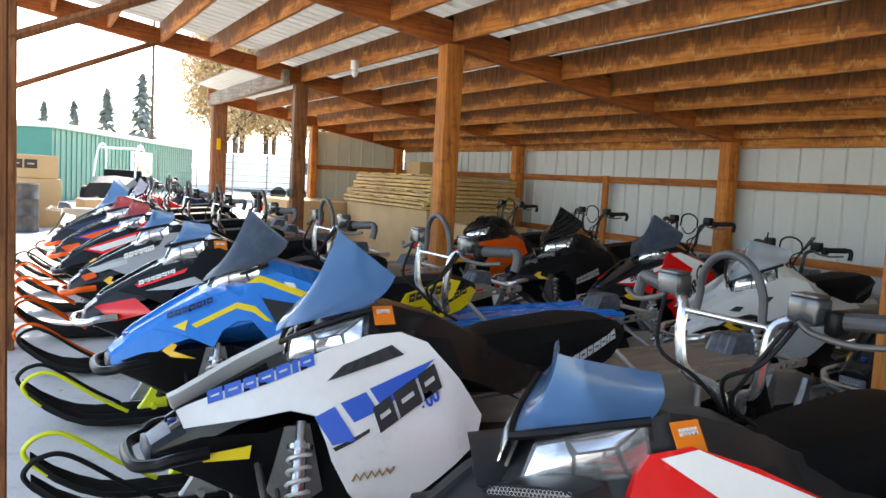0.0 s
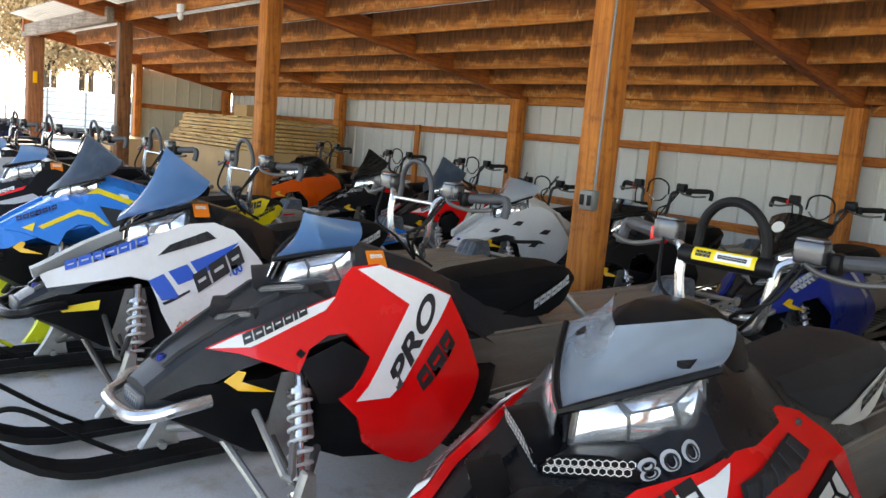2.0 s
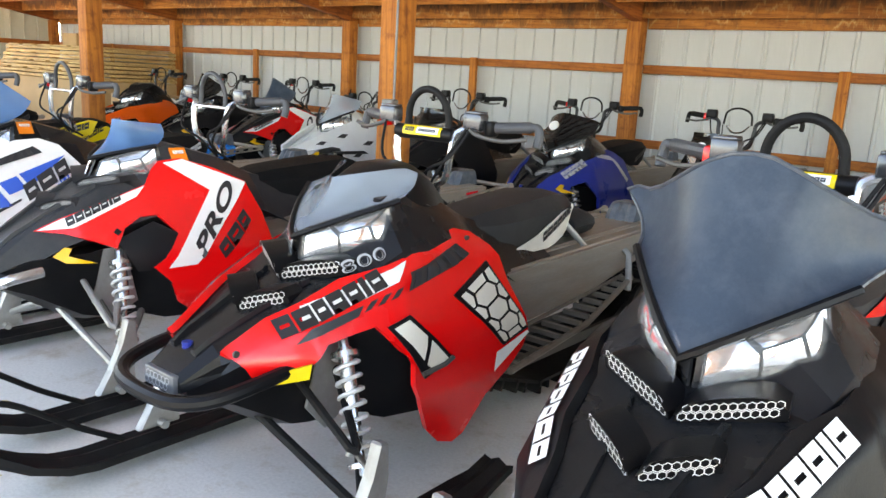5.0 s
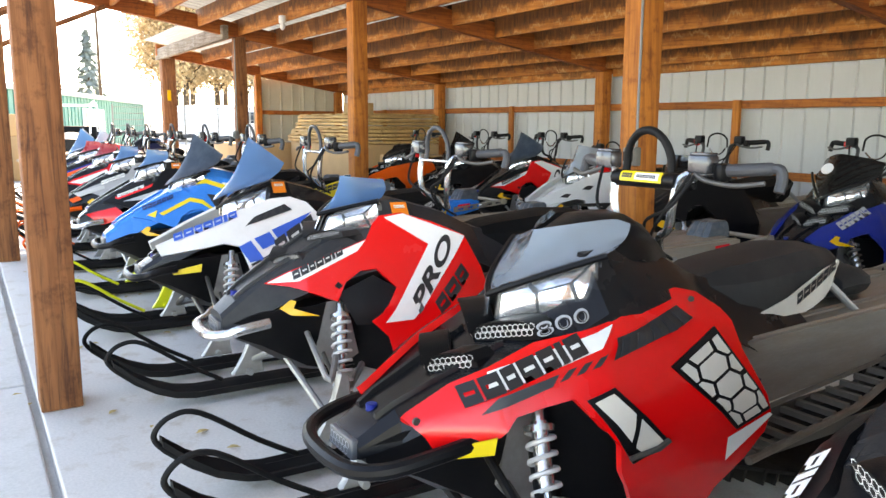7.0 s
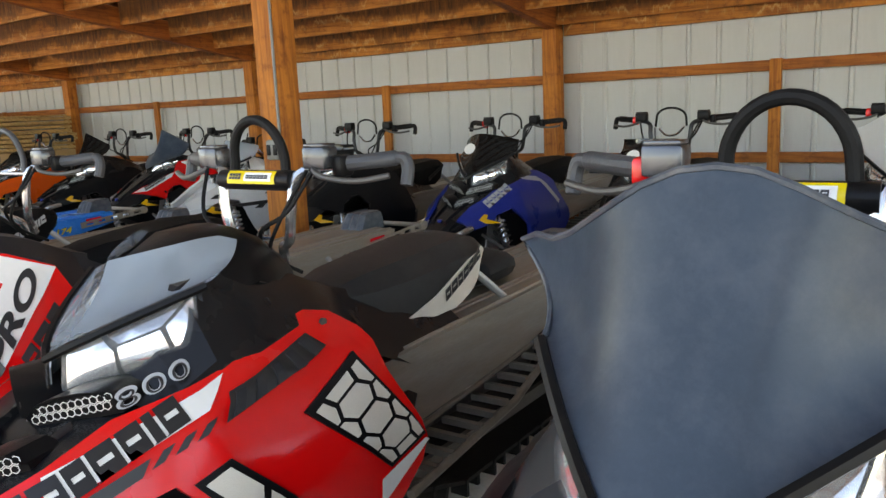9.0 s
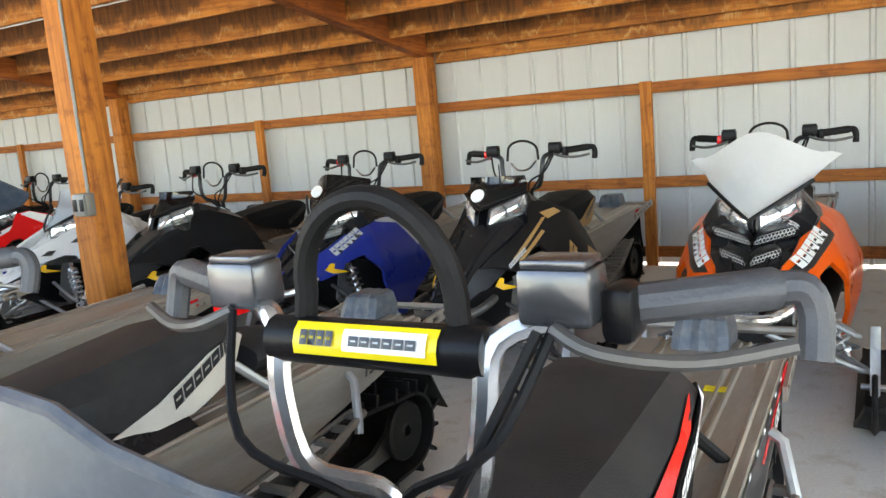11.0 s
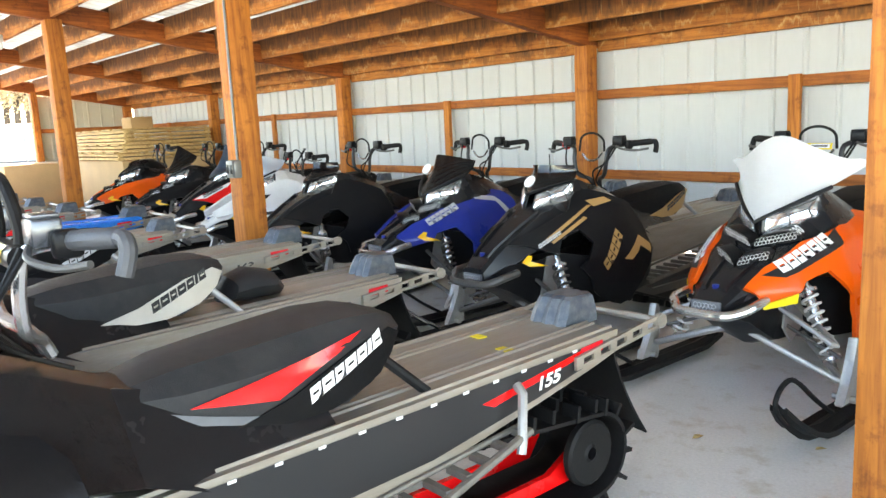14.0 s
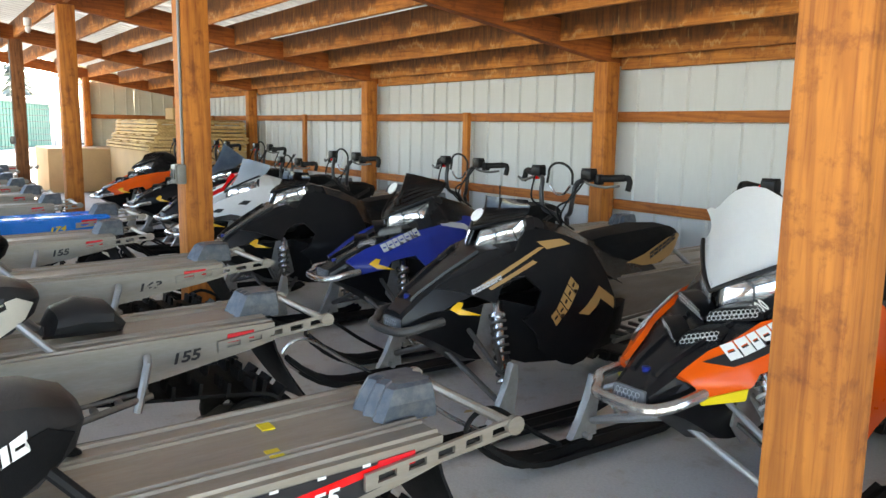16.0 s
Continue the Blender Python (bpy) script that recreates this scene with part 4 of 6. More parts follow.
def snowmobile(x, y, label, hood="satin", panel="rmk", paint="red", shield="low", glass="windblue", bumper="chrome", seat="vinyl", accent=None, seat_mark="decalblack", tunnel="alu", number="", loop="rubber", spind="aluarm", bars_on=True, hoop=True, bar_drop=0.0, decal=None, permit=False, mark="amber", arm="aluarm", turn=0.0, pad="yellow", spring="spring", number_col="decalblack", vents=True, strut="aluarm", longer=1.056):
    t = thing("snowmobile", label, "snowmobile", (x, y, 0), turn, group="parked snowmobiles")
    newer = panel == "pro"
    BODY["panel"] = panel
    hoop = hoop and y < 3
    wrap = decal is decals_800
    if x < -2:
        pad = ""
    steer = pose(0, 0, -bar_drop)
    behind = Matrix.Translation((0, 1 - longer, 0)) @ Matrix.Diagonal((1, longer, 1, 1))
    sit = pose(0, 0.1, 0)
    put("hood", shared("hood_%s_%s" % (hood, panel), lambda: hood_mesh(newer), M[hood], 14), t)
    put("belly_pan", shared("belly_pan", belly_mesh, M["black"]), t)
    tn = put("tunnel", shared("tunnel_" + tunnel, tunnel_mesh, M[tunnel]), t, behind)
    put("rear_bumper", shared("rear_bumper", rear_bar_mesh, M["alu"]), t, behind)
    tr = put("track", shared("track", track_mesh, M["rubber"]), t, behind)
    tagged(put("tread", shared("tread", lugs_mesh, M["rubber"]), tr), kind="stuff")
    put("snow_flap", shared("snow_flap", flap_mesh, M["rubber"]), t, behind)
    put("tail_lamp", shared("tail_lamp", tail_mesh, M["taillamp"], 5), t, behind @ pose(0, 0.12, 0.004), label="dark blue-grey fluted tail lamp housing")
    st = put("seat", shared("seat_" + seat, seat_mesh, M[seat]), t, sit)
    put("bumper", shared("bumper_%s_%d" % (bumper, wrap), lambda: bumper_mesh(0.2 if wrap else 0.02), M[bumper]), t)
    for s in (1, -1):
        put("side_panel", shared("side_panel_%s_%s" % (panel, paint), lambda: patch(PANELS[panel], lambda u, v: flank(u, v, 0.018), 6, 0.02), M[paint]), t, Matrix.Identity(4) if s > 0 else FLIP)
        hl = put("headlight", shared("headlight_%d_%s" % (s, newer), lambda: patch([(0, 0), (1, 0), (1, 1), (0, 1)], lamp_patch(s, -0.012, newer), 5, 0.006), M["lamphouse"]), t)
        for k, quad in enumerate(BOWLS):
            put("reflector", shared("reflector_%d_%d_%s" % (k, s, newer), lambda: patch(quad, lamp_patch(s, 0.005, newer), 4, 0.003), M["lamp"]), hl)
        put("lens", shared("lens_%d_%s" % (s, newer), lambda: patch([(0.02, 0.02), (0.98, 0.02), (0.98, 0.98), (0.02, 0.98)], lamp_patch(s, 0.012, newer), 5, 0.003), M["lens"]), hl)
        put("running_board", shared("running_board_%d" % s, lambda: board_mesh(s), M["boardalu"]), t, behind)
        put("suspension_rail", shared("suspension_rail", rail_mesh, M["steel"]), t, behind @ pose(0.1 * s, 0, 0))
        put("idler_wheel", shared("idler_wheel", wheel_mesh, M["rubber"]), t, pose(0.13 * s, 1 + 1.33 * longer, 0.205))
        sk = put("ski", shared("ski", ski_mesh, M["rubber"]), t, pose(0.455 * s, 0.02, 0))
        put("ski_loop", shared("ski_loop_" + loop, ski_loop_mesh, M[loop]), sk)
        put("spindle", shared("spindle_" + spind, spindle_mesh, M[spind]), t, pose(0.455 * s, 0.02, 0))
        side_m = Matrix.Identity(4) if s > 0 else FLIP
        put("lower_arm", shared("lower_arm_" + arm, lower_arm_mesh, M[arm]), t, side_m)
        put("upper_arm", shared("upper_arm_" + arm, upper_arm_mesh, M[arm]), t, side_m)
        put("tie_rod", shared("tie_rod", tie_rod_mesh, M["steel"]), t, side_m)
        lo, hi = Vector((0.375 * s, 0.31, 0.17)), Vector((0.185 * s, 0.385, 0.545))
        q = (hi - lo).to_track_quat("Z", "Y").to_matrix().to_4x4()
        put("bulkhead", shared("bulkhead", lambda: prism(bmesh.new(), [(0.34, 0.52), (0.42, 0.52), (0.47, 0.3), (0.36, 0.24), (0.29, 0.32)], 0.155, 0.165), M["aluarm"]), t, side_m)
        sh = put("shock_absorber", shared("shock_absorber", shock_mesh, M["chrome"]), t, Matrix.Translation(lo) @ q)
        put("spring", shared("spring_" + spring, coil_mesh, M[spring]), sh)
        if mark:
            put("marker", shared("marker_%s_%d_%s" % (mark, s, panel), lambda: patch([(0.085, 0.452), (0.225, 0.49), (0.22, 0.45), (0.10, 0.435)] if mark == "yellow" else [(0.155, 0.515), (0.195, 0.545), (0.215, 0.54), (0.20, 0.515), (0.285, 0.485), (0.19, 0.49)], mirrored(lambda u, v: flank(u, v, 0.012 if newer else 0.024), s), 1, 0.006), M[mark]), t, label="amber side marker")
        if bars_on:
            put("handlebar", shared("handlebar_%d_%d" % (s, hoop), lambda: bar_mesh(s), M["chrome" if hoop else "barblack"]), t, steer)
            put("grip", shared("grip_%d_%d" % (s, hoop), lambda: grip_mesh(s), M["grip" if hoop else "rubber"]), t, steer)
            put("control", shared("control_%d_%d" % (s, hoop), lambda: control_mesh(s), M["control" if hoop else "black"]), t, steer)
            put("switch", shared("switch_%d" % s, lambda: switch_mesh(s), M["red" if s < 0 else "black"]), t, steer)
            put("lever", shared("lever_%d" % s, lambda: lever_mesh(s), M["steel"]), t, steer)
        put("seat_strut", shared("seat_strut_%d_%s" % (s, strut), lambda: tubes([(0.10 * s, 1.55, 0.70), (0.165 * s, 1.67, 0.575)], r=0.013), M[strut]), st)
        if accent:
            put("seat_side", shared("seat_side_%s_%d" % (accent, s), lambda: patch([(1.14, 0.618), (1.25, 0.604), (1.4, 0.604), (1.52, 0.635), (1.6, 0.685), (1.625, 0.735), (1.58, 0.757), (1.47, 0.735), (1.3, 0.66)], mirrored(lambda u, v: seat_side(u, v, 0.004), s), 2, 0.004), M[accent]), st)
        if vents and (panel == "rmk" or decal is decals_pro and y < 3):
            for k in (0, 1):
                lift = lerp_table(LIFT, 0.38 if k == 0 else 0.22) if newer else 0.0
                sc = put("intake_scoop", shared("intake_scoop_%d_%d_%s" % (k, s, newer), lambda: scoop_mesh(k, s, lift, 0.5 if newer else 1.0), M["dark" if newer else "black"]), t)
                place, size = scoop_place(k, s, lift)
                put("vent_mesh", shared("vent_mesh_%d_%d_%s" % (k, s, newer), lambda: mesh_vent(place, (0.0, 0.0), size, 0.016 if newer else 0.032), M["decalgrey" if newer else "decalwhite"]), sc, label="pale honeycomb mesh vent")
    put("nose_grille", shared("nose_grille", lambda: boxes(((0, -0.038, 0.447), (0.13, 0.02, 0.05)), bevel=0.006), M["grey"]), t)
    put("nose_mesh", shared("nose_mesh", lambda: mesh_vent(lambda u, v: Vector((u, -0.0495, v)), (-0.055, 0.43), 0.105, 0.034), M["decalgrey"]), t)
    put("tether_cap", shared("tether_cap_%s" % newer, lambda: tubes([hood_top(0.0, 0.035, -0.01), hood_top(0.0, 0.035, 0.008 + (0.04 if newer else 0))], r=0.014, n=12), M["navy"]), t, label="blue plastic cap")
    if bars_on:
        for c in CABLES:
            part("cable", tubes(smooth_path(c, 5), r=0.005, n=6), M["rubber"], t)
        put("hoop", shared("hoop_%d_%s" % (hoop, pad), lambda: hoop_mesh((0.012 if pad else 0.0095) if hoop else 0.0065, 0.095 if hoop else 0.055), M["grip" if hoop and not pad else "rubber"]), t, steer)
        if not hoop:
            put("bar_clamp", shared("bar_clamp", lambda: tubes(smooth_path([(-0.07, 0.925, 1.02), (-0.03, 0.93, 0.98), (0.03, 0.93, 0.985), (0.075, 0.925, 1.025)], 4), r=0.006), M["chrome"]), t, steer)
        else:
            put("bar_pad" if pad else "cross_bar", shared("bar_pad_%d" % bool(pad), lambda: tubes([(-0.12, 0.92, 1.035), (0.12, 0.92, 1.035)], r=0.024 if pad else 0.007, n=12), M["black" if pad else "chrome"]), t, steer)
        if pad:
            put("warning_label", shared("warning_label_" + pad, lambda: patch([(-0.08, 0), (0.08, 0), (0.08, 1), (-0.08, 1)], lambda u, v: Vector((u, 0.92 - 0.026 * math.cos(1.3 * (v - 0.2)), 1.035 + 0.026 * math.sin(1.3 * (v - 0.2)))), 2), M[pad]), t, steer, label="yellow warning label on the bar pad")
            put("label_text", shared("label_text", lambda: patch([(-0.02, 0.2), (0.07, 0.2), (0.07, 0.8), (-0.02, 0.8)], lambda u, v: Vector((u, 0.92 - 0.0275 * math.cos(1.3 * (v - 0.2)), 1.035 + 0.0275 * math.sin(1.3 * (v - 0.2)))), 2), M["decalwhite"]), t, steer)
            put("label_print", shared("label_print", lambda: bars(4, lambda u, v: Vector((u, 0.92 - 0.0285 * math.cos(1.3 * (v - 0.2)), 1.035 + 0.0285 * math.sin(1.3 * (v - 0.2)))), (-0.07, 0.3), 0.4, 0.04, 0, 0.0), M["decalblack"]), t, steer)
            put("label_print", shared("label_lines", lambda: bars(6, lambda u, v: Vector((u, 0.92 - 0.029 * math.cos(1.3 * (v - 0.2)), 1.035 + 0.029 * math.sin(1.3 * (v - 0.2)))), (-0.012, 0.35), 0.25, 0.074, 0, 0.0), M["decalblack"]), t, steer)
    if shield == "low":
        put("dashboard", shared("dashboard", dash_mesh, M["black"]), t)
    if shield:
        ws = put("windshield", shared("windshield_%s_%s" % (shield, glass), lambda: windshield(shield), M[glass]), t)
        if glass == "windsmoke":
            put("rim", shared("rim_" + shield, lambda: windshield(shield, True), M["taillamp"]), ws)
        put("windshield_trim", shared("windshield_trim_%s" % shield, lambda: tubes([(0.168 * q, 0.38 + 0.18 * abs(q) ** 1.2, 0.836 + 0.06 * abs(q)) if shield == "band" else (0.193 * q, 0.37 + 0.225 * abs(q) ** 1.3, 0.757 + 0.11 * abs(q)) if shield == "low" else (0.218 * q - 0.02 * (1 - abs(q)), 0.375 + 0.21 * abs(q) ** 1.3, 0.742 + 0.145 * abs(q)) for q in (k / 8 - 1 for k in range(17))], r=0.009, n=6), M["black"]), ws)
    part("seat_mark", bars(7, lambda u, v: seat_side(u, v, 0.011), (1.345, 0.633), 0.034, 0.23, 25), M[seat_mark], st)
    part("reflector", patch([(2.235, 0.545), (2.325, 0.55), (2.325, 0.58), (2.235, 0.575)], lambda u, v: tunnel_side(u, v, 0.004), 0, 0.003), M["reflector"], tn)
    if tunnel == "alu" and number:
        for s in (1, -1):
            put("tunnel_brace", shared("tunnel_brace_%d" % s, lambda: tubes([(0.214 * s, 1.98, 0.535), (0.24 * s, 1.975, 0.52), (0.27 * s, 1.94, 0.40), (0.275 * s, 1.93, 0.375)], r=0.0135), M["aluarm"]), tn)
    if number:
        part("number", lettering(number, lambda u, v: tunnel_side(u, v, 0.004), (2.05, 0.497), 0.05, 5, wide=1.25), M[number_col], tn)
    if permit:
        place = lambda u, v: Vector((0.185 - 0.6 * (v - 0.84), u, v))
        st2 = part("permit_sticker", patch([(0.615, 0.83), (0.685, 0.83), (0.685, 0.885), (0.615, 0.885)], place, 0, 0.002), M["permit"], t, "orange trail permit sticker")
        part("sticker_text", bars(5, lambda u, v: place(u, v) + Vector((0.003, 0, 0.001)), (0.626, 0.862), 0.012, 0.048, 0, 0), M["decalwhite"], st2)
    if decal:
        decal(t)
    return t


def skin(off):
    return lambda u, v: flank(u, v, 0.018 + off)


def add_patch(t, outline, mat, off=0.006, name="decal", cuts=5, thick=0.0):
    return part(name, patch(outline, skin(off), cuts, thick), M[mat], t)


def inset(outline, k):
    cx, cy = sum(p[0] for p in outline) / len(outline), sum(p[1] for p in outline) / len(outline)
    return [(cx + (u - cx) * k, cy + (v - cy) * k) for u, v in outline]


def honeycomb(t, corners, mat="mesh_pale"):
    """A black-rimmed vent whose pale mesh shows through a lattice of six-sided cells."""
    a, b, c, d = [Vector((*p, 0)) for p in corners]
    add_patch(t, corners, "black", 0.006, "vent_frame", 3, 0.006)
    cells = [[(m, 0.2), (m + 0.1, 0.31), (m + 0.1, 0.69), (m, 0.8), (m - 0.1, 0.69), (m - 0.1, 0.31)] for m in (0.27, 0.5, 0.73)]
    for m in (0.385, 0.615):
        cells += [[(m - 0.09, 0.06), (m + 0.09, 0.06), (m + 0.09, 0.15), (m, 0.25), (m - 0.09, 0.15)], [(m - 0.09, 0.85), (m, 0.75), (m + 0.09, 0.85), (m + 0.09, 0.94), (m - 0.09, 0.94)]]
    half = [[(0.05, 0.27), (0.145, 0.31), (0.145, 0.69), (0.05, 0.73)], [(0.06, 0.06), (0.27, 0.06), (0.27, 0.13), (0.17, 0.24), (0.06, 0.2)], [(0.06, 0.8), (0.17, 0.76), (0.27, 0.87), (0.27, 0.94), (0.06, 0.94)]]
    cells, half = [[(v, u) for u, v in q] for q in cells], [[(v, u) for u, v in q] for q in half]
    for cell in cells + half + [[(u, 1 - v) for u, v in q][::-1] for q in half]:
        ring_pts = []
        for u, v in cell:
            p = a.lerp(b, u).lerp(d.lerp(c, u), v)
            ring_pts.append((p.x, p.y))
        add_patch(t, ring_pts, mat, 0.010, "vent_cell", 1)


def louvres(t, outline, n=4, mat="black"):
    add_patch(t, outline, "decalblack", 0.009, "vent_opening", 6)
    (a0, a1), (b0, b1) = (outline[0], outline[1]), (outline[-1], outline[2])
    for k in range(n):
        f = (k + 0.2) / n
        g = (k + 0.75) / n
        p = lambda f_, e: (e[0][0] + (e[1][0] - e[0][0]) * f_, e[0][1] + (e[1][1] - e[0][1]) * f_)
        top, bot = (a0, a1), (b0, b1)
        q = [p(f, bot), p(g, bot), p(g, top), p(f, top)]
        add_patch(t, inset(q, 0.85), mat, 0.014, "louvre", 2, 0.004)


def maker(t, at, length, size, turn, mat, off=0.010):
    return part("maker_mark", bars(7, skin(off), at, size, length, turn), M[mat], t)


def decals_800(t):
    add_patch(t, [(0.245, 0.62), (0.566, 0.71), (0.502, 0.665), (0.228, 0.576)], "decalwhite")
    maker(t, (0.172, 0.553), 0.32, 0.036, 19.5, "decalblack")
    add_patch(t, [(0.201, 0.537), (0.241, 0.573), (0.386, 0.617), (0.365, 0.591)], "decalblack")
    for k in range(3):
        u, v = 0.382 + 0.04 * k, 0.599 + 0.0115 * k
        add_patch(t, [(u, v), (u + 0.022, v + 0.007), (u + 0.048, v + 0.032), (u + 0.026, v + 0.025)], "decalblack")
    louvres(t, [(0.55, 0.684), (0.781, 0.732), (0.8, 0.705), (0.519, 0.639)], 5, "dark")
    honeycomb(t, [(0.685, 0.606), (0.852, 0.682), (0.988, 0.462), (0.868, 0.428)])
    small = [(0.435, 0.557), (0.506, 0.581), (0.648, 0.433), (0.539, 0.398)]
    add_patch(t, small, "black", 0.006, "vent_frame", 3, 0.006)
    add_patch(t, [(0.449, 0.552), (0.497, 0.57), (0.545, 0.52), (0.528, 0.455)], "mesh_pale", 0.010, "vent_cell", 1)
    add_patch(t, [(0.557, 0.508), (0.628, 0.437), (0.57, 0.417), (0.54, 0.44)], "mesh_pale", 0.010, "vent_cell", 1)
    add_patch(t, [(0.835, 0.412), (0.985, 0.452), (0.998, 0.444), (0.83, 0.352)], "decalwhite")
    part("panel_latch", tubes([skin(0.016)(0.52, 0.418), skin(0.02)(0.6, 0.432), skin(0.02)(0.63, 0.447)], r=0.007, n=8), M["steel"], t, "dark metal panel latch")
    for u, v in ((0.845, 0.738), (0.075, 0.522)):
        part("fastener", tubes([skin(0.0)(u, v), skin(0.007)(u, v)], r=0.009, n=10), M["steel"], t)
    part("number", lettering("800", skin(0.003), (0.385, 0.684), 0.031, 14.5, spacing=1.1, weight=0.02, wide=2.9), M["decalgrey"], t)
    part("number", lettering("800", skin(0.006), (0.388, 0.686), 0.026, 14.5, spacing=1.31, weight=-0.012, wide=2.9), M["decalblack"], t)
    part("decal", patch([(0.17, 0.593), (0.552, 0.71), (0.5, 0.668), (0.15, 0.55)], mirrored(skin(0.005), -1), 3), M["decalwhite"], t)
    part("maker_mark", bars(7, mirrored(skin(0.010), -1), (0.19, 0.566), 0.032, 0.3, 19.5), M["decalblack"], t)
    # tool bag on the tunnel, behind the seat
    bm = bmesh.new()
    rings = []
    for yy, w, h in ((1.76, 0.05, 0.05), (1.79, 0.1, 0.105), (1.87, 0.115, 0.13), (1.96, 0.1, 0.11), (2.0, 0.06, 0.05)):
        rings.append([Vector((w * math.cos(a), yy + 0.008 * math.sin(3 * a), 0.585 + h * (0.5 + 0.5 * math.sin(a)))) for a in (2 * math.pi * k / 14 for k in range(14))])
    part("tool_bag", loft(bm, rings), M["vinyl_grey"], t, "soft dark grey tool bag strapped on the tunnel")


def decals_pro(t):
    add_patch(t, [(0.573, 0.832), (0.648, 0.845), (0.878, 0.752), (0.75, 0.605), (0.623, 0.454), (0.518, 0.447), (0.724, 0.728)], "decalwhite")
    add_patch(t, [(0.123, 0.606), (0.2, 0.643), (0.491, 0.751), (0.454, 0.712), (0.229, 0.611)], "decalwhite")
    maker(t, (0.212, 0.617), 0.21, 0.028, 24.5, "decalblack")
    part("lettering", lettering("PRO", skin(0.010), (0.64, 0.472), 0.07, 55, shear=0.3, weight=0.035, wide=2.3), M["decalblack"], t)
    part("model_mark", bars(3, skin(0.008), (0.728, 0.468), 0.05, 0.2, 46), M["decalblack"], t)
    part("number", lettering("800", skin(-0.002), (0.83, 0.35), 0.06, 42), M["decalgrey"], t)
    add_patch(t, [(0.35, 0.59), (0.365, 0.605), (0.38, 0.592), (0.365, 0.578)], "black", 0.006, "fastener")
    bm = patch([(0.36, 0.56), (0.5, 0.62), (0.585, 0.57), (0.58, 0.53), (0.47, 0.44), (0.42, 0.44)], skin(-0.012), 2)
    part("arch_liner", bm, M["black"], t)


def decals_white(t):
    maker(t, (0.115, 0.6), 0.33, 0.034, 20.5, "decalblue")
    louvres(t, [(0.5, 0.714), (0.655, 0.774), (0.69, 0.745), (0.45, 0.668)], 5, "dark")
    add_patch(t, [(0.404, 0.567), (0.465, 0.597), (0.517, 0.503), (0.449, 0.489)], "decalblue")
    add_patch(t, [(0.483, 0.606), (0.561, 0.637), (0.591, 0.583), (0.517, 0.552)], "decalblue")
    add_patch(t, [(0.573, 0.646), (0.784, 0.732), (0.66, 0.62), (0.603, 0.594)], "decalblue")
    add_patch(t, [(0.45, 0.48), (0.56, 0.535), (0.56, 0.525), (0.46, 0.47)], "decalblack")
    part("model_mark", bars(3, skin(0.010), (0.59, 0.522), 0.068, 0.25, 32), M["decalblack"], t)
    part("number", lettering("600", skin(0.009), (0.72, 0.578), 0.05, 31), M["decalblue"], t)
    part("script_mark", tubes([skin(0.008)(0.51 + 0.011 * k, 0.385 + 0.002 * k + (0.012 if k % 2 else -0.008)) for k in range(12)], r=0.0045, n=5), M["gold"], t, "orange script sticker")


def decals_blue(t):
    add_patch(t, [(0.5, 0.80), (0.56, 0.835), (0.79, 0.755), (0.77, 0.73), (0.565, 0.805)], "yellow")
    add_patch(t, [(0.27, 0.625), (0.46, 0.72), (0.53, 0.705), (0.60, 0.64), (0.57, 0.645), (0.52, 0.68), (0.455, 0.695), (0.29, 0.612)], "yellow")
    add_patch(t, [(0.20, 0.615), (0.26, 0.645), (0.245, 0.6)], "yellow")
    add_patch(t, [(0.56, 0.74), (0.76, 0.71), (0.80, 0.58), (0.7, 0.55), (0.62, 0.62)], "dark")
    maker(t, (0.18, 0.645), 0.2, 0.022, 22, "deepnavy")
    st = next(o for o in t.children if o.name.startswith("seat"))
    part("seat_panel", patch([(1.16, 0.66), (1.2, 0.73), (1.45, 0.80), (1.5, 0.79), (1.46, 0.71), (1.36, 0.67)], lambda u, v: Vector((0.168, u, v)), 1, 0.02), M["yellow"], st, "yellow panel on the seat's side")
    part("seat_mark", bars(7, lambda u, v: Vector((0.19, u, v)), (1.2, 0.69), 0.04, 0.24, 14), M["decalblack"], st)
    add_patch(t, [(0.66, 0.81), (0.70, 0.805), (0.71, 0.785), (0.67, 0.785)], "decalwhite")


def decals_br(t):
    add_patch(t, [(0.2, 0.64), (0.47, 0.735), (0.45, 0.71), (0.22, 0.625)], "red")
    maker(t, (0.22, 0.638), 0.2, 0.02, 21, "decalwhite")
    add_patch(t, [(0.25, 0.61), (0.5, 0.69), (0.55, 0.66), (0.4, 0.62)], "decalgrey")
    add_patch(t, [(0.0, 0.52), (0.2, 0.57), (0.28, 0.5), (0.1, 0.44)], "red")


def decals_snow(t):
    maker(t, (0.28, 0.66), 0.2, 0.03, 20, "decalwhite")
    add_patch(t, [(0.06, 0.59), (0.3, 0.66), (0.3, 0.63), (0.1, 0.56)], "decalgrey")
    add_patch(t, [(0.02, 0.54), (0.1, 0.57), (0.12, 0.54), (0.05, 0.51)], "orange")


def decals_ra(t):
    add_patch(t, [(0.15, 0.61), (0.49, 0.735), (0.5, 0.70), (0.25, 0.60)], "decalwhite")
    add_patch(t, [(0.58, 0.80), (0.80, 0.75), (0.74, 0.6), (0.64, 0.66)], "decalblack")


def decals_rb(t):
    add_patch(t, [(0.15, 0.61), (0.49, 0.735), (0.5, 0.69), (0.25, 0.60)], "orange")
    add_patch(t, [(0.0, 0.52), (0.15, 0.56), (0.2, 0.5), (0.08, 0.45)], "orange")


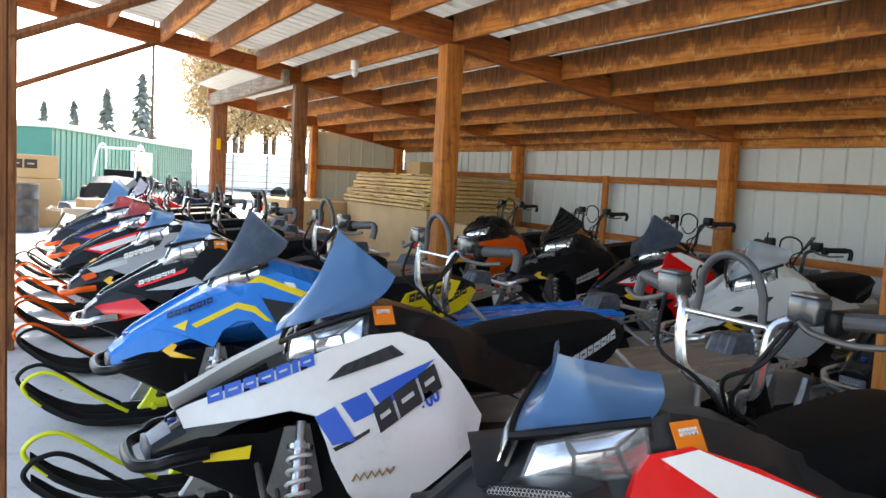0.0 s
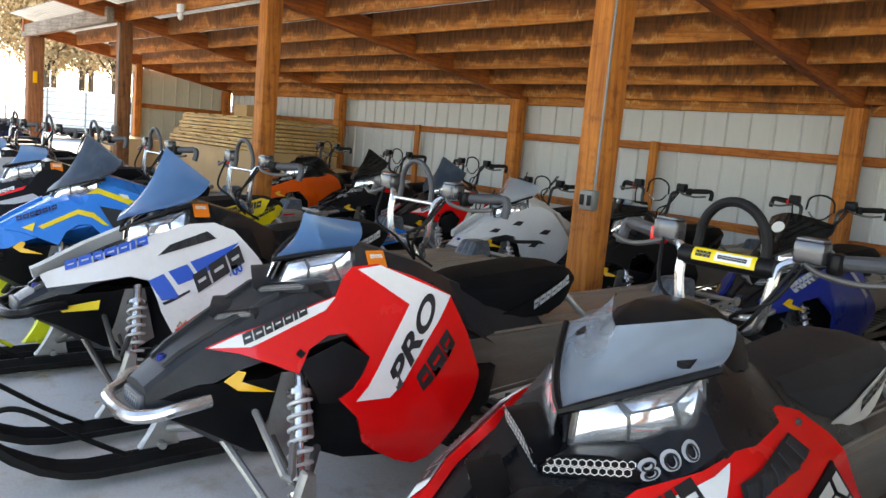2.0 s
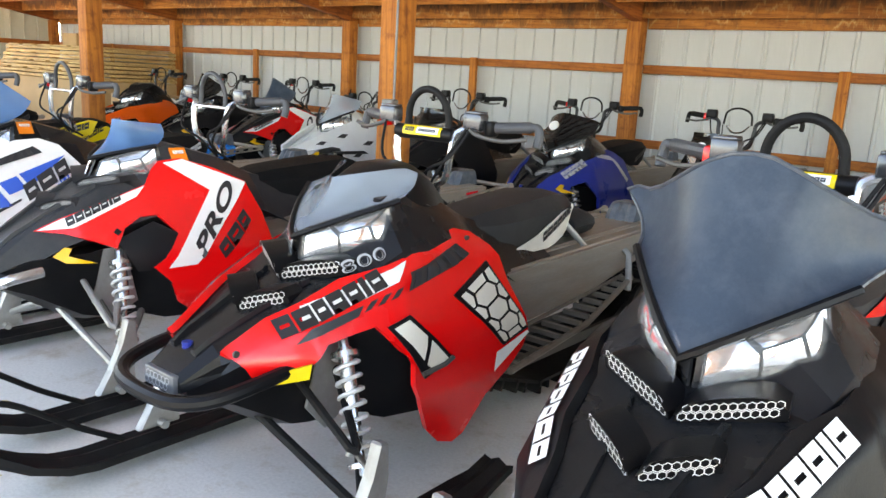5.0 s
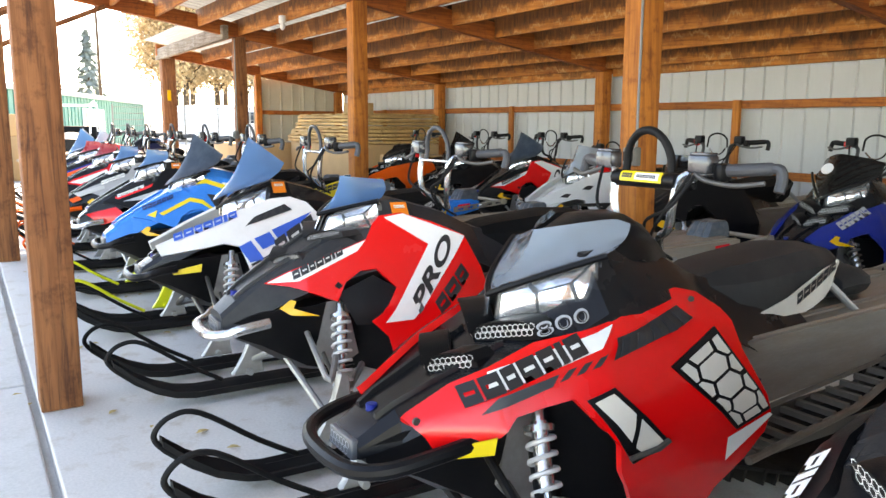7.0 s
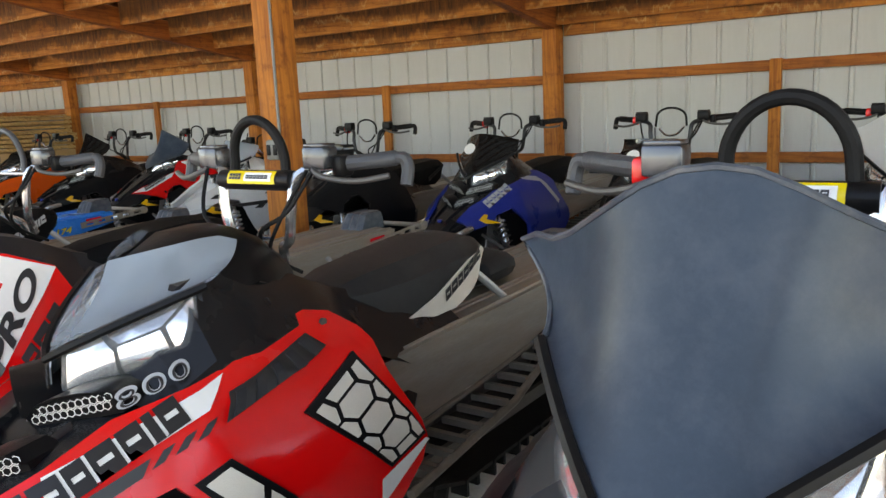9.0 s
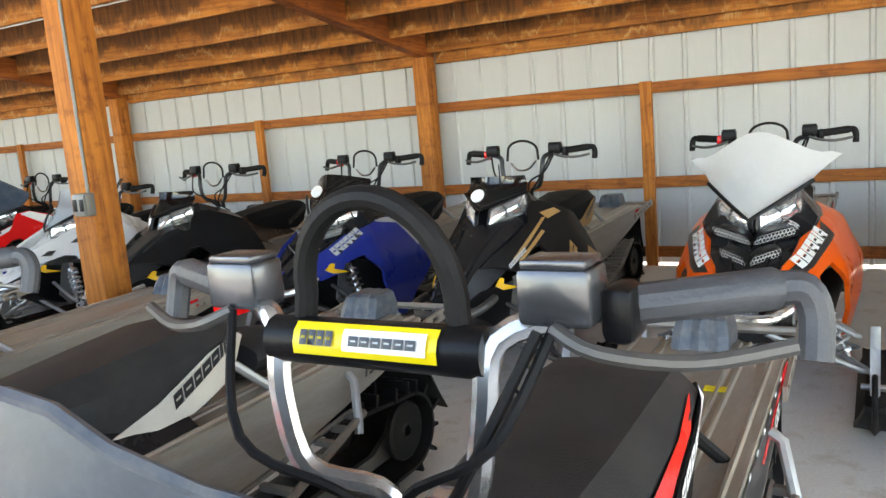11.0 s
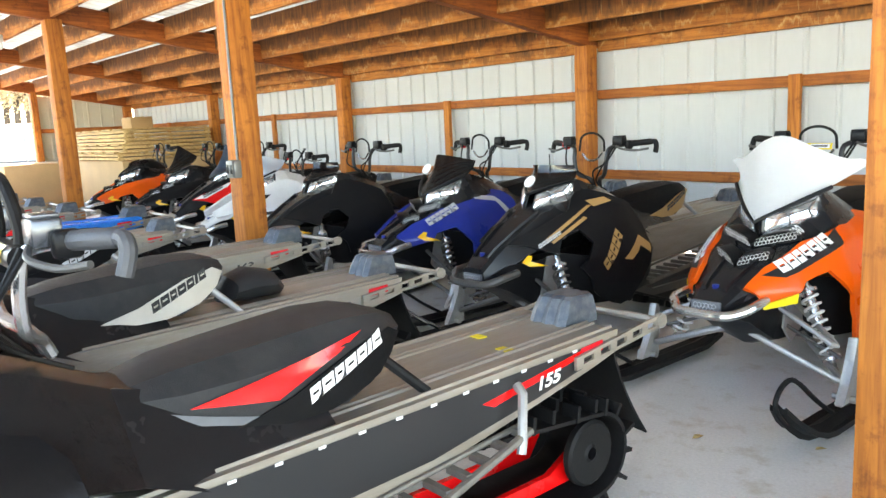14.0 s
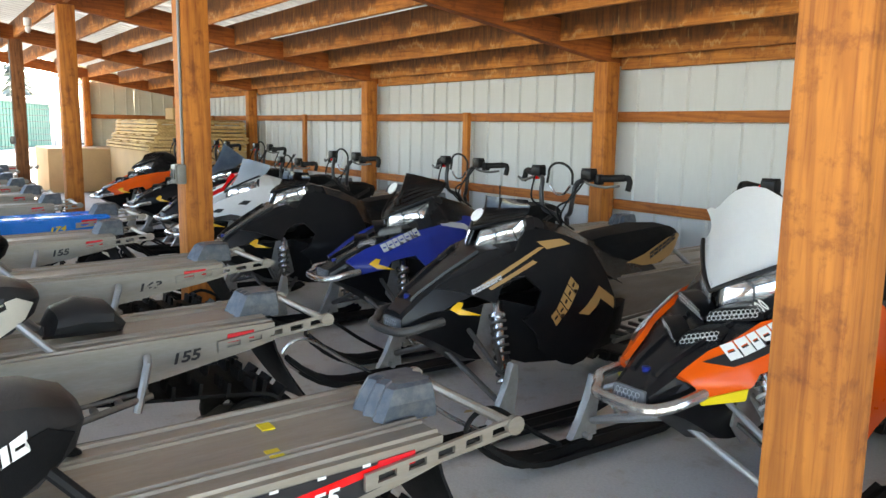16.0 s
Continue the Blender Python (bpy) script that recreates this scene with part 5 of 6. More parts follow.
def decals_orange(t):
    add_patch(t, [(0.13, 0.565), (0.56, 0.715), (0.52, 0.655), (0.2, 0.555)], "decalblack")
    maker(t, (0.2, 0.572), 0.3, 0.037, 18.5, "decalwhite")
    part("number", lettering("800", skin(-0.009), (0.385, 0.692), 0.034, 20, spacing=1.2), M["decalwhite"], t)
    part("decal", patch([(0.13, 0.565), (0.54, 0.706), (0.52, 0.655), (0.2, 0.548)], mirrored(skin(0.006), -1), 5), M["decalblack"], t)
    part("maker_mark", bars(7, mirrored(skin(0.011), -1), (0.19, 0.572), 0.036, 0.3, 18.5), M["decalwhite"], t)


def decals_gold(t):
    add_patch(t, [(0.3, 0.615), (0.6, 0.765), (0.63, 0.765), (0.31, 0.6)], "gold")
    add_patch(t, [(0.33, 0.6), (0.56, 0.71), (0.58, 0.70), (0.34, 0.59)], "gold")
    add_patch(t, [(0.60, 0.79), (0.72, 0.8), (0.76, 0.775), (0.64, 0.755)], "gold")
    add_patch(t, [(0.73, 0.47), (0.86, 0.585), (0.93, 0.53), (0.92, 0.48), (0.85, 0.53), (0.78, 0.46)], "gold")
    maker(t, (0.25, 0.575), 0.16, 0.018, 22, "decalgrey")
    part("model_mark", bars(5, skin(0.01), (0.62, 0.42), 0.05, 0.22, 52), M["gold"], t)
    # dial behind the windshield
    part("gauge", tubes([(-0.045, 0.452, 0.893), (-0.045, 0.447, 0.897)], r=0.036, n=20), M["decalwhite"], t, "round white gauge face")
    part("aerial", tubes([(0.06, 0.5, 0.9), (0.055, 0.5, 1.04)], r=0.003, n=6), M["rubber"], t)


def decals_navy(t):
    add_patch(t, [(0.62, 0.745), (0.78, 0.725), (0.9, 0.56), (0.87, 0.54), (0.76, 0.695), (0.62, 0.72)], "decalgrey")
    maker(t, (0.24, 0.58), 0.25, 0.035, 22, "decalgrey")
    part("gauge", tubes([(-0.03, 0.452, 0.925), (-0.03, 0.446, 0.929)], r=0.038, n=20), M["decalwhite"], t, "round white gauge face")


def decals_bubble(t):
    for u, v, k in ((0.2, 0.6, 0.05), (0.4, 0.66, 0.055), (0.62, 0.6, 0.06), (0.5, 0.5, 0.05)):
        add_patch(t, [(u, v), (u + k, v + k * 0.55), (u + 2 * k, v + k * 0.5), (u + k * 1.2, v - k * 0.1)], "decalblack")
    add_patch(t, [(0.3, 0.545), (0.62, 0.55), (0.66, 0.525), (0.4, 0.52)], "decalblack")


def decals_script(t):
    maker(t, (0.5, 0.45), 0.26, 0.05, 20, "decalgrey")


def decals_g(t):
    maker(t, (0.15, 0.55), 0.33, 0.034, 18.5, "decalwhite")
    part("maker_mark", bars(7, mirrored(skin(0.011), -1), (0.15, 0.556), 0.027, 0.33, 18.5), M["decalwhite"], t)
    tn = next(o for o in t.children if o.name.startswith("tunnel"))
    st = next(o for o in t.children if o.name.startswith("seat"))
    # black side of the tunnel with red and pale pieces
    part("tunnel_decal", patch([(1.02, 0.39), (1.02, 0.545), (2.3, 0.575), (2.5, 0.565), (2.05, 0.475), (1.7, 0.42)], lambda u, v: tunnel_side(u, v, 0.0008), 0), M["decalblack"], tn)
    part("tunnel_stripe", patch([(1.86, 0.515), (2.3, 0.577), (2.3, 0.56), (1.9, 0.497)], lambda u, v: tunnel_side(u, v, 0.0016), 0), M["red"], tn)
    for k in range(11):
        u = 1.2 + k * 0.1
        part("rivet_slot", patch([(u, 0.543 + 0.0025 * k), (u + 0.018, 0.5435 + 0.0025 * k), (u + 0.018, 0.5505 + 0.0025 * k), (u, 0.55 + 0.0025 * k)], lambda a, b: tunnel_side(a, b, 0.002), 0, 0.002), M["decalwhite"], tn)
    part("seat_flash", patch([(1.08, 0.69), (1.5, 0.768), (1.27, 0.662)], lambda u, v: seat_side(u, v, 0.006), 2), M["red"], st)
    part("seat_fade", patch([(1.0, 0.70), (1.12, 0.665), (1.24, 0.635), (1.18, 0.612), (1.08, 0.65)], lambda u, v: seat_side(u, v, 0.005), 2), M["grey"], st)
    for x0, y0 in ((0.09, 2.06), (-0.07, 2.1)):
        part("caution_sticker", boxes(((x0, y0, 0.5895), (0.05, 0.03, 0.003))), M["yellow"], tn, "small yellow caution sticker")
    for ob in t.children:
        if ob.name.startswith("suspension_rail"):
            ob.data = shared("suspension_rail_red", rail_mesh, M["red"])


# Grey seat with black sides: light falling on its top put into colour.
snowmobile(1.265, 0.30, "black snowmobile with a tall grey winged windshield", shield="winged", glass="windsmoke", paint="black", seat="vinyl_grey", number="155", seat_mark="decalwhite", bumper="black", decal=decals_g, accent="vinyl", number_col="decalwhite", mark="", strut="rubber")
snowmobile(0.09, 0.38, "red and black snowmobile with a low clear windshield", paint="red", bumper="black", glass="windclear", accent="vinyl_cream", seat="vinyl_grey", number="155", decal=decals_800, mark="yellow", arm="rubber")
snowmobile(-1.15, 0.42, "red and white snowmobile with a low blue windshield", shield="band", hood="dark", panel="pro", paint="red", glass="windblue", number="163", permit=True, accent="vinyl", seat_mark="decalgrey", decal=decals_pro, tunnel="alu", longer=1.2, pad="")
snowmobile(-2.41, 0.38, "white snowmobile with blue decals and a tall blue windshield", panel="wht", paint="white", shield="tall", glass="windblue", number="155", permit=True, bumper="black", mark="yellow", arm="steel", decal=decals_white, accent="vinyl", seat_mark="decalgrey")
snowmobile(-3.55, 0.38, "bright blue and yellow snowmobile with a dark windshield", panel="pro", hood="blue", paint="blue", shield="tall", glass="windsmoke", bumper="black", tunnel="blue", number="174", loop="lime", spind="lime", accent="yellow", decal=decals_blue, arm="rubber", number_col="yellow", longer=1.2)
snowmobile(-4.62, 0.36, "black and red snowmobile with a blue windshield", shield="band", panel="pro", paint="black", glass="windblue", decal=decals_br, permit=True)
snowmobile(-5.68, 0.34, "grey and black snowmobile with orange ski loops", shield="band", panel="pro", paint="silverpaint", glass="windblue", loop="orange", bumper="orange", decal=decals_snow)
snowmobile(-6.75, 0.33, "red and white snowmobile with a red windshield", panel="pro", paint="red", glass="windred", shield="band", loop="orange", bumper="black", decal=decals_ra)
snowmobile(-7.8, 0.33, "navy snowmobile with orange flashes and a red windshield", panel="pro", paint="navy", glass="windred", shield="band", bumper="orange", loop="orange", decal=decals_rb)
snowmobile(-8.85, 0.33, "dark navy snowmobile with a blue windshield", panel="pro", paint="deepnavy", glass="windblue", shield="tall", bumper="orange")
# second row, against the back wall
snowmobile(1.22, 3.74, "orange and black snowmobile with a white plastic windshield", paint="orange", shield="winged", glass="windwhite", mark="yellow", decal=decals_orange, spind="aluarm")
snowmobile(0.02, 3.56, "black and gold snowmobile with a dark windshield", spring="steel", arm="steel", panel="pro", paint="black", shield="band", glass="winddark", bumper="steel", loop="chrome", decal=decals_gold, accent="gold", pad="")
snowmobile(-1.18, 3.81, "navy blue snowmobile with a dark windshield", spring="steel", arm="steel", paint="navy", shield="mid", glass="winddark", decal=decals_navy, pad="")
snowmobile(-2.2, 3.5, "black snowmobile with clear headlights", spring="steel", arm="steel", panel="pro", paint="black", shield="band", glass="winddark", pad="")
snowmobile(-3.4, 3.6, "white snowmobile with a small clear windshield", hood="white", panel="wht", paint="white", shield="mid", glass="windclear", pad="", bar_drop=0.09, decal=decals_bubble, vents=False)
snowmobile(-4.5, 3.8, "red and white snowmobile under a dark windshield", panel="pro", paint="red", shield="tall", glass="windsmoke", decal=decals_pro, pad="")
snowmobile(-5.7, 3.8, "black snowmobile with a tall dark windshield", decal=decals_script, spring="steel", arm="steel", paint="black", shield="tall", glass="winddark", pad="")
snowmobile(-6.95, 3.7, "orange and black snowmobile beside the pallets", paint="orange", shield="low", glass="winddark", pad="")
snowmobile(2.5, 3.85, "red snowmobile parked behind a timber post", paint="red", shield="low", glass="winddark", decal=decals_800, pad="")
# beyond the shed's end
snowmobile(-12.3, 3.05, "dark navy snowmobile turned with its track to the yard", panel="pro", paint="deepnavy", shield="low", glass="windblue", turn=172, pad="")
snowmobile(-10.1, 0.5, "navy and white snowmobile with a clear windshield", panel="pro", paint="deepnavy", shield="tall", glass="windclear", pad="", turn=-6)
snowmobile(-11.3, 0.9, "white and red snowmobile at the end of the row", panel="wht", paint="white", hood="red", shield="tall", glass="windclear", pad="", turn=-8)


# ---- fittings of the shed ----
def electrical_box(x, y, z):
    t = thing("electrical_box", "grey metal outlet box on a timber post", "electrical box", (x, y, z))
    part("case", boxes(((0, 0, 0), (0.095, 0.055, 0.115)), bevel=0.008), M["grey_steel"], t)
    part("cover", boxes(((0, -0.034, 0), (0.088, 0.008, 0.107)), bevel=0.003), M["grey_steel"], t)
    for dx in (-0.026, 0.026):
        part("socket", boxes(((dx, -0.0395, 0), (0.03, 0.004, 0.06)), bevel=0.001), M["black"], t)
    return t


M["grey_steel"] = surface("grey_galvanised_steel", (0.2, 0.195, 0.18), 0.5, 0.4, var=0.2)
electrical_box(-1.79, 3.143, 1.0)
electrical_box(-9.93, 3.143, 1.02)
for x in (-1.775, -9.93):
    pipe = part("conduit", tubes([(x, 3.158, 1.05), (x, 3.158, 1.6), (x, 3.158, 2.42)], r=0.0085), M["grey_steel"])
    tagged(pipe, "thin grey metal conduit up a timber post", "conduit")
tag = part("post_tag", boxes(((BAYS[0] + 0.135, MID - 0.12, 1.72), (0.01, 0.07, 0.2)), bevel=0.002), M["amber"])
tagged(tag, "yellow tag nailed on the weathered corner post", "tag")


def bulb(x, y, z):
    t = thing("ceiling_bulb", "white porcelain lamp holder with a bare bulb", "lamp", (x, y, z))
    part("holder", tubes([(0, 0, 0.09), (0, 0, 0.05), (0, 0, 0.0)], r=0.045, n=14), M["plainwhite"], t)
    bm = bmesh.new()
    bmesh.ops.create_uvsphere(bm, u_segments=14, v_segments=10, radius=0.034)
    bmesh.ops.scale(bm, vec=(1, 1, 1.35), verts=bm.verts)
    bmesh.ops.translate(bm, vec=(0, 0, -0.04), verts=bm.verts)
    part("bulb", bm, M["plainwhite"], t)


bulb(-7.9, 3.16, 2.43)
for x in (BAYS[1], BAYS[2]):
    br = part("knee_brace", tubes([(x + 0.05, FRONT + 0.02, 2.06), (x + 0.05, 1.42, 2.74)], r=0.036, n=6), M["post_dark"], frame_top)


# pallets, crates and cartons in the far bay
def crate(x, y, z, sx, sy, sz, label):
    """A crate of slats round an open frame."""
    t = thing("wooden_crate", label, "crate", (x, y, z), group="stacked crates")
    n = max(2, round(sz / 0.11))
    for k in range(n):
        zz = (k + 0.5) * sz / n
        for sgn in (-1, 1):
            part("slat", boxes(((0, sgn * sy / 2, zz), (sx, 0.022, sz / n * 0.72)), bevel=0.003), M["raw"], t)
            part("slat", boxes(((sgn * sx / 2, 0, zz), (0.022, sy, sz / n * 0.72)), bevel=0.003), M["raw"], t)
    for a in (-1, 1):
        for b in (-1, 1):
            part("corner", boxes(((a * (sx / 2 - 0.045), b * (sy / 2 - 0.045), sz / 2), (0.06, 0.06, sz)), bevel=0.003), M["raw"], t)
    for k in range(5):
        part("top_slat", boxes((((k - 2) * sx / 5.2, 0, sz + 0.012), (sx / 7, sy + 0.03, 0.022)), bevel=0.003), M["raw"], t)
    return t


def carton(x, y, z, sx, sy, sz, label, turn=0.0, marked=False):
    t = thing("cardboard_box", label, "box", (x, y, z), turn, group="cartons")
    part("carton", boxes(((0, 0, sz / 2), (sx, sy, sz)), bevel=0.012), M["card"], t)
    part("tape", boxes(((0, 0, sz + 0.002), (sx * 0.995, 0.07, 0.003))), M["leafdry"], t)
    if marked:
        place = lambda u, v: Vector((sx / 2 + 0.004, u, v))
        part("maker_mark", bars(4, place, (-sy * 0.3, sz * 0.42), sz * 0.38, sy * 0.6, 0, 0), M["decalblack"], t)
    return t


carton(-11.1, 5.75, 0.02, 3.0, 1.5, 0.84, "long brown cardboard carton under wooden crates")
z = 0.865
for k, (dx, dy, ln, wd, label) in enumerate((
        (0.0, 0.0, 3.0, 1.55, "long pale wooden slat crate on a carton"),
        (0.06, 0.05, 2.95, 1.5, "long pale wooden slat crate stacked on another crate"),
        (-0.05, 0.1, 2.9, 1.42, "long pale wooden slat crate stacked slightly askew"),
        (0.1, 0.06, 2.8, 1.4, "long pale wooden slat crate on top of the stack"))):
    crate(-11.1 + dx, 5.72 + dy, z, ln, wd, 0.115, label)
    z += 0.12
carton(-11.9, 6.1, 1.365, 0.5, 0.4, 0.22, "small brown cardboard box on top of the crates")
carton(-13.4, 4.6, 0.02, 1.5, 1.3, 0.8, "wide brown cardboard carton by the corner post")
carton(-13.2, 5.9, 0.02, 0.9, 1.0, 1.05, "brown cardboard carton against the end wall")
carton(-8.9, 5.6, 0.02, 0.7, 0.8, 0.7, "brown cardboard carton beside the crates")

# dry leaves blown in
random.seed(4)
bm = bmesh.new()
for k in range(140):
    x, y = random.uniform(-5.5, 2.6), (random.uniform(-0.9, 0.9) if random.random() < 0.75 else random.uniform(0.9, 4.0))
    a, r = random.uniform(0, 6.28), random.uniform(0.012, 0.03)
    c, s_ = math.cos(a), math.sin(a)
    vs = []
    for u, v, w in ((-1, 0, 0.1), (-0.3, 0.5, 0.35), (0.4, 0.42, 0.3), (1, 0, 0.15), (0.4, -0.42, 0.4), (-0.3, -0.5, 0.3)):
        vs.append(bm.verts.new((x + r * (c * u - s_ * v), y + r * (s_ * u + c * v), 0.004 + r * w)))
    bm.faces.new(vs)
leaves = part("fallen_leaves", bm, M["leafdry"], smooth=0)
tagged(leaves, "scattered dry yellow leaves on the concrete", "leaves", kind="stuff")


# ---- the yard and the distance ----
def barrel(x, y):
    t = thing("steel_drum", "black steel drum standing in the yard", "barrel", (x, y, -0.05))
    prof = [(0.0, 0.0), (0.28, 0.0), (0.29, 0.02), (0.28, 0.04), (0.28, 0.28), (0.292, 0.3), (0.28, 0.32), (0.28, 0.58), (0.292, 0.6), (0.28, 0.62), (0.28, 0.85), (0.29, 0.87), (0.28, 0.88), (0.26, 0.865), (0.0, 0.865)]
    rings = [[Vector((r * math.cos(a), r * math.sin(a), z)) for r, z in prof] for a in (2 * math.pi * k / 28 for k in range(28))]
    part("drum", loft(bmesh.new(), rings + rings[:1], cap=False, closed=False), M["barrel"], t)
    part("bung", tubes([(0.15, 0, 0.86), (0.15, 0, 0.885)], r=0.03, n=10), M["steel"], t)


barrel(-16.0, 0.05)
carton(-17.6, -0.25, -0.05, 1.3, 1.9, 0.95, "large brown cardboard carton in the sunny yard", 4)
carton(-17.5, -0.2, 0.905, 1.1, 1.7, 0.45, "wide cardboard carton with a black maker mark", 4, True)
carton(-16.8, 1.35, -0.05, 0.7, 0.6, 0.6, "low cardboard carton beside the stack", 10)


def green_building():
    t = thing("green_building", "long low green metal building with a pale roof edge", "building", (-27, 0.2, -0.05), 0, kind="")
    length = 22.5
    ang = math.atan2(8.6, -22.0)
    t.matrix_world = pose(-27, 0.9, -0.05, 0, 0, math.degrees(ang))
    part("wall", boxes(((length / 2, 2.0, 1.15), (length, 4.0, 2.3))), M["greenclad"], t, smooth=0)
    for k in range(45):
        part("rib", boxes(((0.25 + k * 0.5, -0.012, 1.15), (0.04, 0.026, 2.26))), M["greenclad"], t, smooth=0)
    part("roof", boxes(((length / 2, 2.0, 2.38), (length + 0.4, 4.5, 0.16)), bevel=0.02), M["paleclad"], t)
    d = part("door", boxes(((10.6, -0.04, 0.95), (3.6, 0.08, 1.8)), bevel=0.02), M["plainwhite"], t)
    for x in (9.7, 11.5):
        part("window_pane", boxes(((x, -0.09, 1.35), (1.1, 0.03, 0.9))), M["window"], d)


green_building()
tan = thing("tan_building", "pale tan metal building far behind the yard", "building", (-46, -8, -0.05))
part("wall", boxes(((0, 0, 1.9), (8, 12, 3.8))), M["tanclad"], tan, smooth=0)
part("roof", boxes(((0, 0, 3.9), (8.6, 12.6, 0.25)), bevel=0.03), M["paleclad"], tan)


def utility_vehicle(x, y, turn):
    t = thing("utility_vehicle", "small open utility vehicle with pale roll bars", "vehicle", (x, y, -0.05), turn)
    bm = bmesh.new()
    secs = [(-1.35, [(0, 0.75), (0.5, 0.72), (0.6, 0.6), (0.6, 0.35), (0, 0.35)]), (-0.6, [(0, 0.95), (0.55, 0.9), (0.65, 0.75), (0.65, 0.35), (0, 0.35)]), (-0.3, [(0, 0.6), (0.6, 0.6), (0.65, 0.55), (0.65, 0.35), (0, 0.35)]), (0.5, [(0, 0.6), (0.6, 0.6), (0.65, 0.55), (0.65, 0.35), (0, 0.35)]), (0.6, [(0, 0.95), (0.6, 0.95), (0.65, 0.9), (0.65, 0.4), (0, 0.4)]), (1.35, [(0, 0.95), (0.6, 0.95), (0.65, 0.9), (0.65, 0.5), (0, 0.5)])]
    part("body", loft(bm, [ring(a, b) for a, b in secs]), M["black"], t)
    for s in (-1, 1):
        part("roll_bar", tubes(smooth_path([(0.58 * s, -0.65, 0.9), (0.55 * s, -0.3, 1.75), (0.55 * s, 0.5, 1.8), (0.58 * s, 0.65, 0.95)], 5), r=0.03), M["plainwhite"], t)
        for yy in (-0.95, 0.95):
            wm = bmesh.new()
            tube(wm, [(0.55 * s, yy, 0.32), (0.78 * s, yy, 0.32)], 0.32, 20)
            w = part("wheel", wm, M["rubber"], t)
            part("rim", tubes([(0.6 * s, yy, 0.32), (0.785 * s, yy, 0.32)], r=0.17, n=14), M["grey"], w)
    for yy in (-0.3, 0.5):
        part("cross_bar", tubes([(-0.55, yy, 1.77), (0.55, yy, 1.77)], r=0.028), M["plainwhite"], t)
    part("seat", boxes(((0, 0.35, 0.85), (1.1, 0.15, 0.55)), bevel=0.04), M["vinyl"], t)


utility_vehicle(-25.4, 2.7, 70)


def conifer(x, y, h, seed):
    t = thing("conifer_tree", "tall conifer behind the yard, its green paled for distance haze", "tree", (x, y, -0.05), group="far trees")
    rnd = random.Random(seed)
    part("trunk", tube(bmesh.new(), [(0, 0, 0), (0, 0, h * 0.5), (0, 0, h)], [h * 0.02, h * 0.012, 0.01], 8), M["bark"], t)
    bm = bmesh.new()
    for k in range(420):
        f = rnd.random() ** 0.8
        z = h * (0.1 + 0.9 * f)
        r = h * 0.27 * (1 - f) * (0.35 + 0.65 * rnd.random()) + 0.03
        a = rnd.uniform(0, 6.283)
        p = Vector((r * math.cos(a), r * math.sin(a), z - r * 0.35))
        d = Vector((math.cos(a), math.sin(a), -0.35))
        side = Vector((-math.sin(a), math.cos(a), rnd.uniform(-0.3, 0.3))) * h * 0.026
        ln = h * 0.06 * (0.6 + rnd.random())
        bm.faces.new([bm.verts.new(v) for v in (p - side * 1.2, p + d * ln, p + side * 1.2, p - d * ln * 0.6 + Vector((0, 0, 0.02 * h)))])
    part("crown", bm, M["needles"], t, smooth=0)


def broadleaf(x, y, h, seed, mat="gold_leaf", label="golden autumn tree with thin bare twigs"):
    t = thing("autumn_tree", label, "tree", (x, y, -0.05), group="far trees")
    rnd = random.Random(seed)
    bm = bmesh.new()
    tube(bm, [(0, 0, 0), (0.05, 0, h * 0.35), (0, 0.1, h * 0.75)], [h * 0.022, h * 0.016, h * 0.005], 8)
    tips = []
    for k in range(26):
        f = 0.25 + 0.6 * k / 26
        a = k * 2.4 + rnd.uniform(-0.4, 0.4)
        ln = h * (0.32 - 0.2 * f) * rnd.uniform(0.8, 1.2)
        p0 = Vector((0.03, 0.03, h * f))
        p1 = p0 + Vector((math.cos(a) * ln, math.sin(a) * ln, ln * 0.9))
        tube(bm, [p0, p0.lerp(p1, 0.5) + Vector((0, 0, ln * 0.08)), p1], [h * 0.007, h * 0.004, h * 0.001], 5)
        tips.append((p0, p1))
    part("trunk", bm, M["bark"], t)
    bm = bmesh.new()
    for k in range(13000):
        p0, p1 = rnd.choice(tips)
        p = p0.lerp(p1, rnd.uniform(0.35, 1.1)) + Vector((rnd.gauss(0, 1), rnd.gauss(0, 1), rnd.gauss(0, 1))) * h * 0.045
        u = Vector((rnd.gauss(0, 1), rnd.gauss(0, 1), rnd.gauss(0, 1))).normalized() * h * 0.010
        w = u.cross(Vector((rnd.gauss(0, 1), rnd.gauss(0, 1), 1))).normalized() * h * 0.0075
        bm.faces.new([bm.verts.new(v) for v in (p - u, p + w, p + u, p - w)])
    part("crown", bm, M[mat], t, smooth=0)


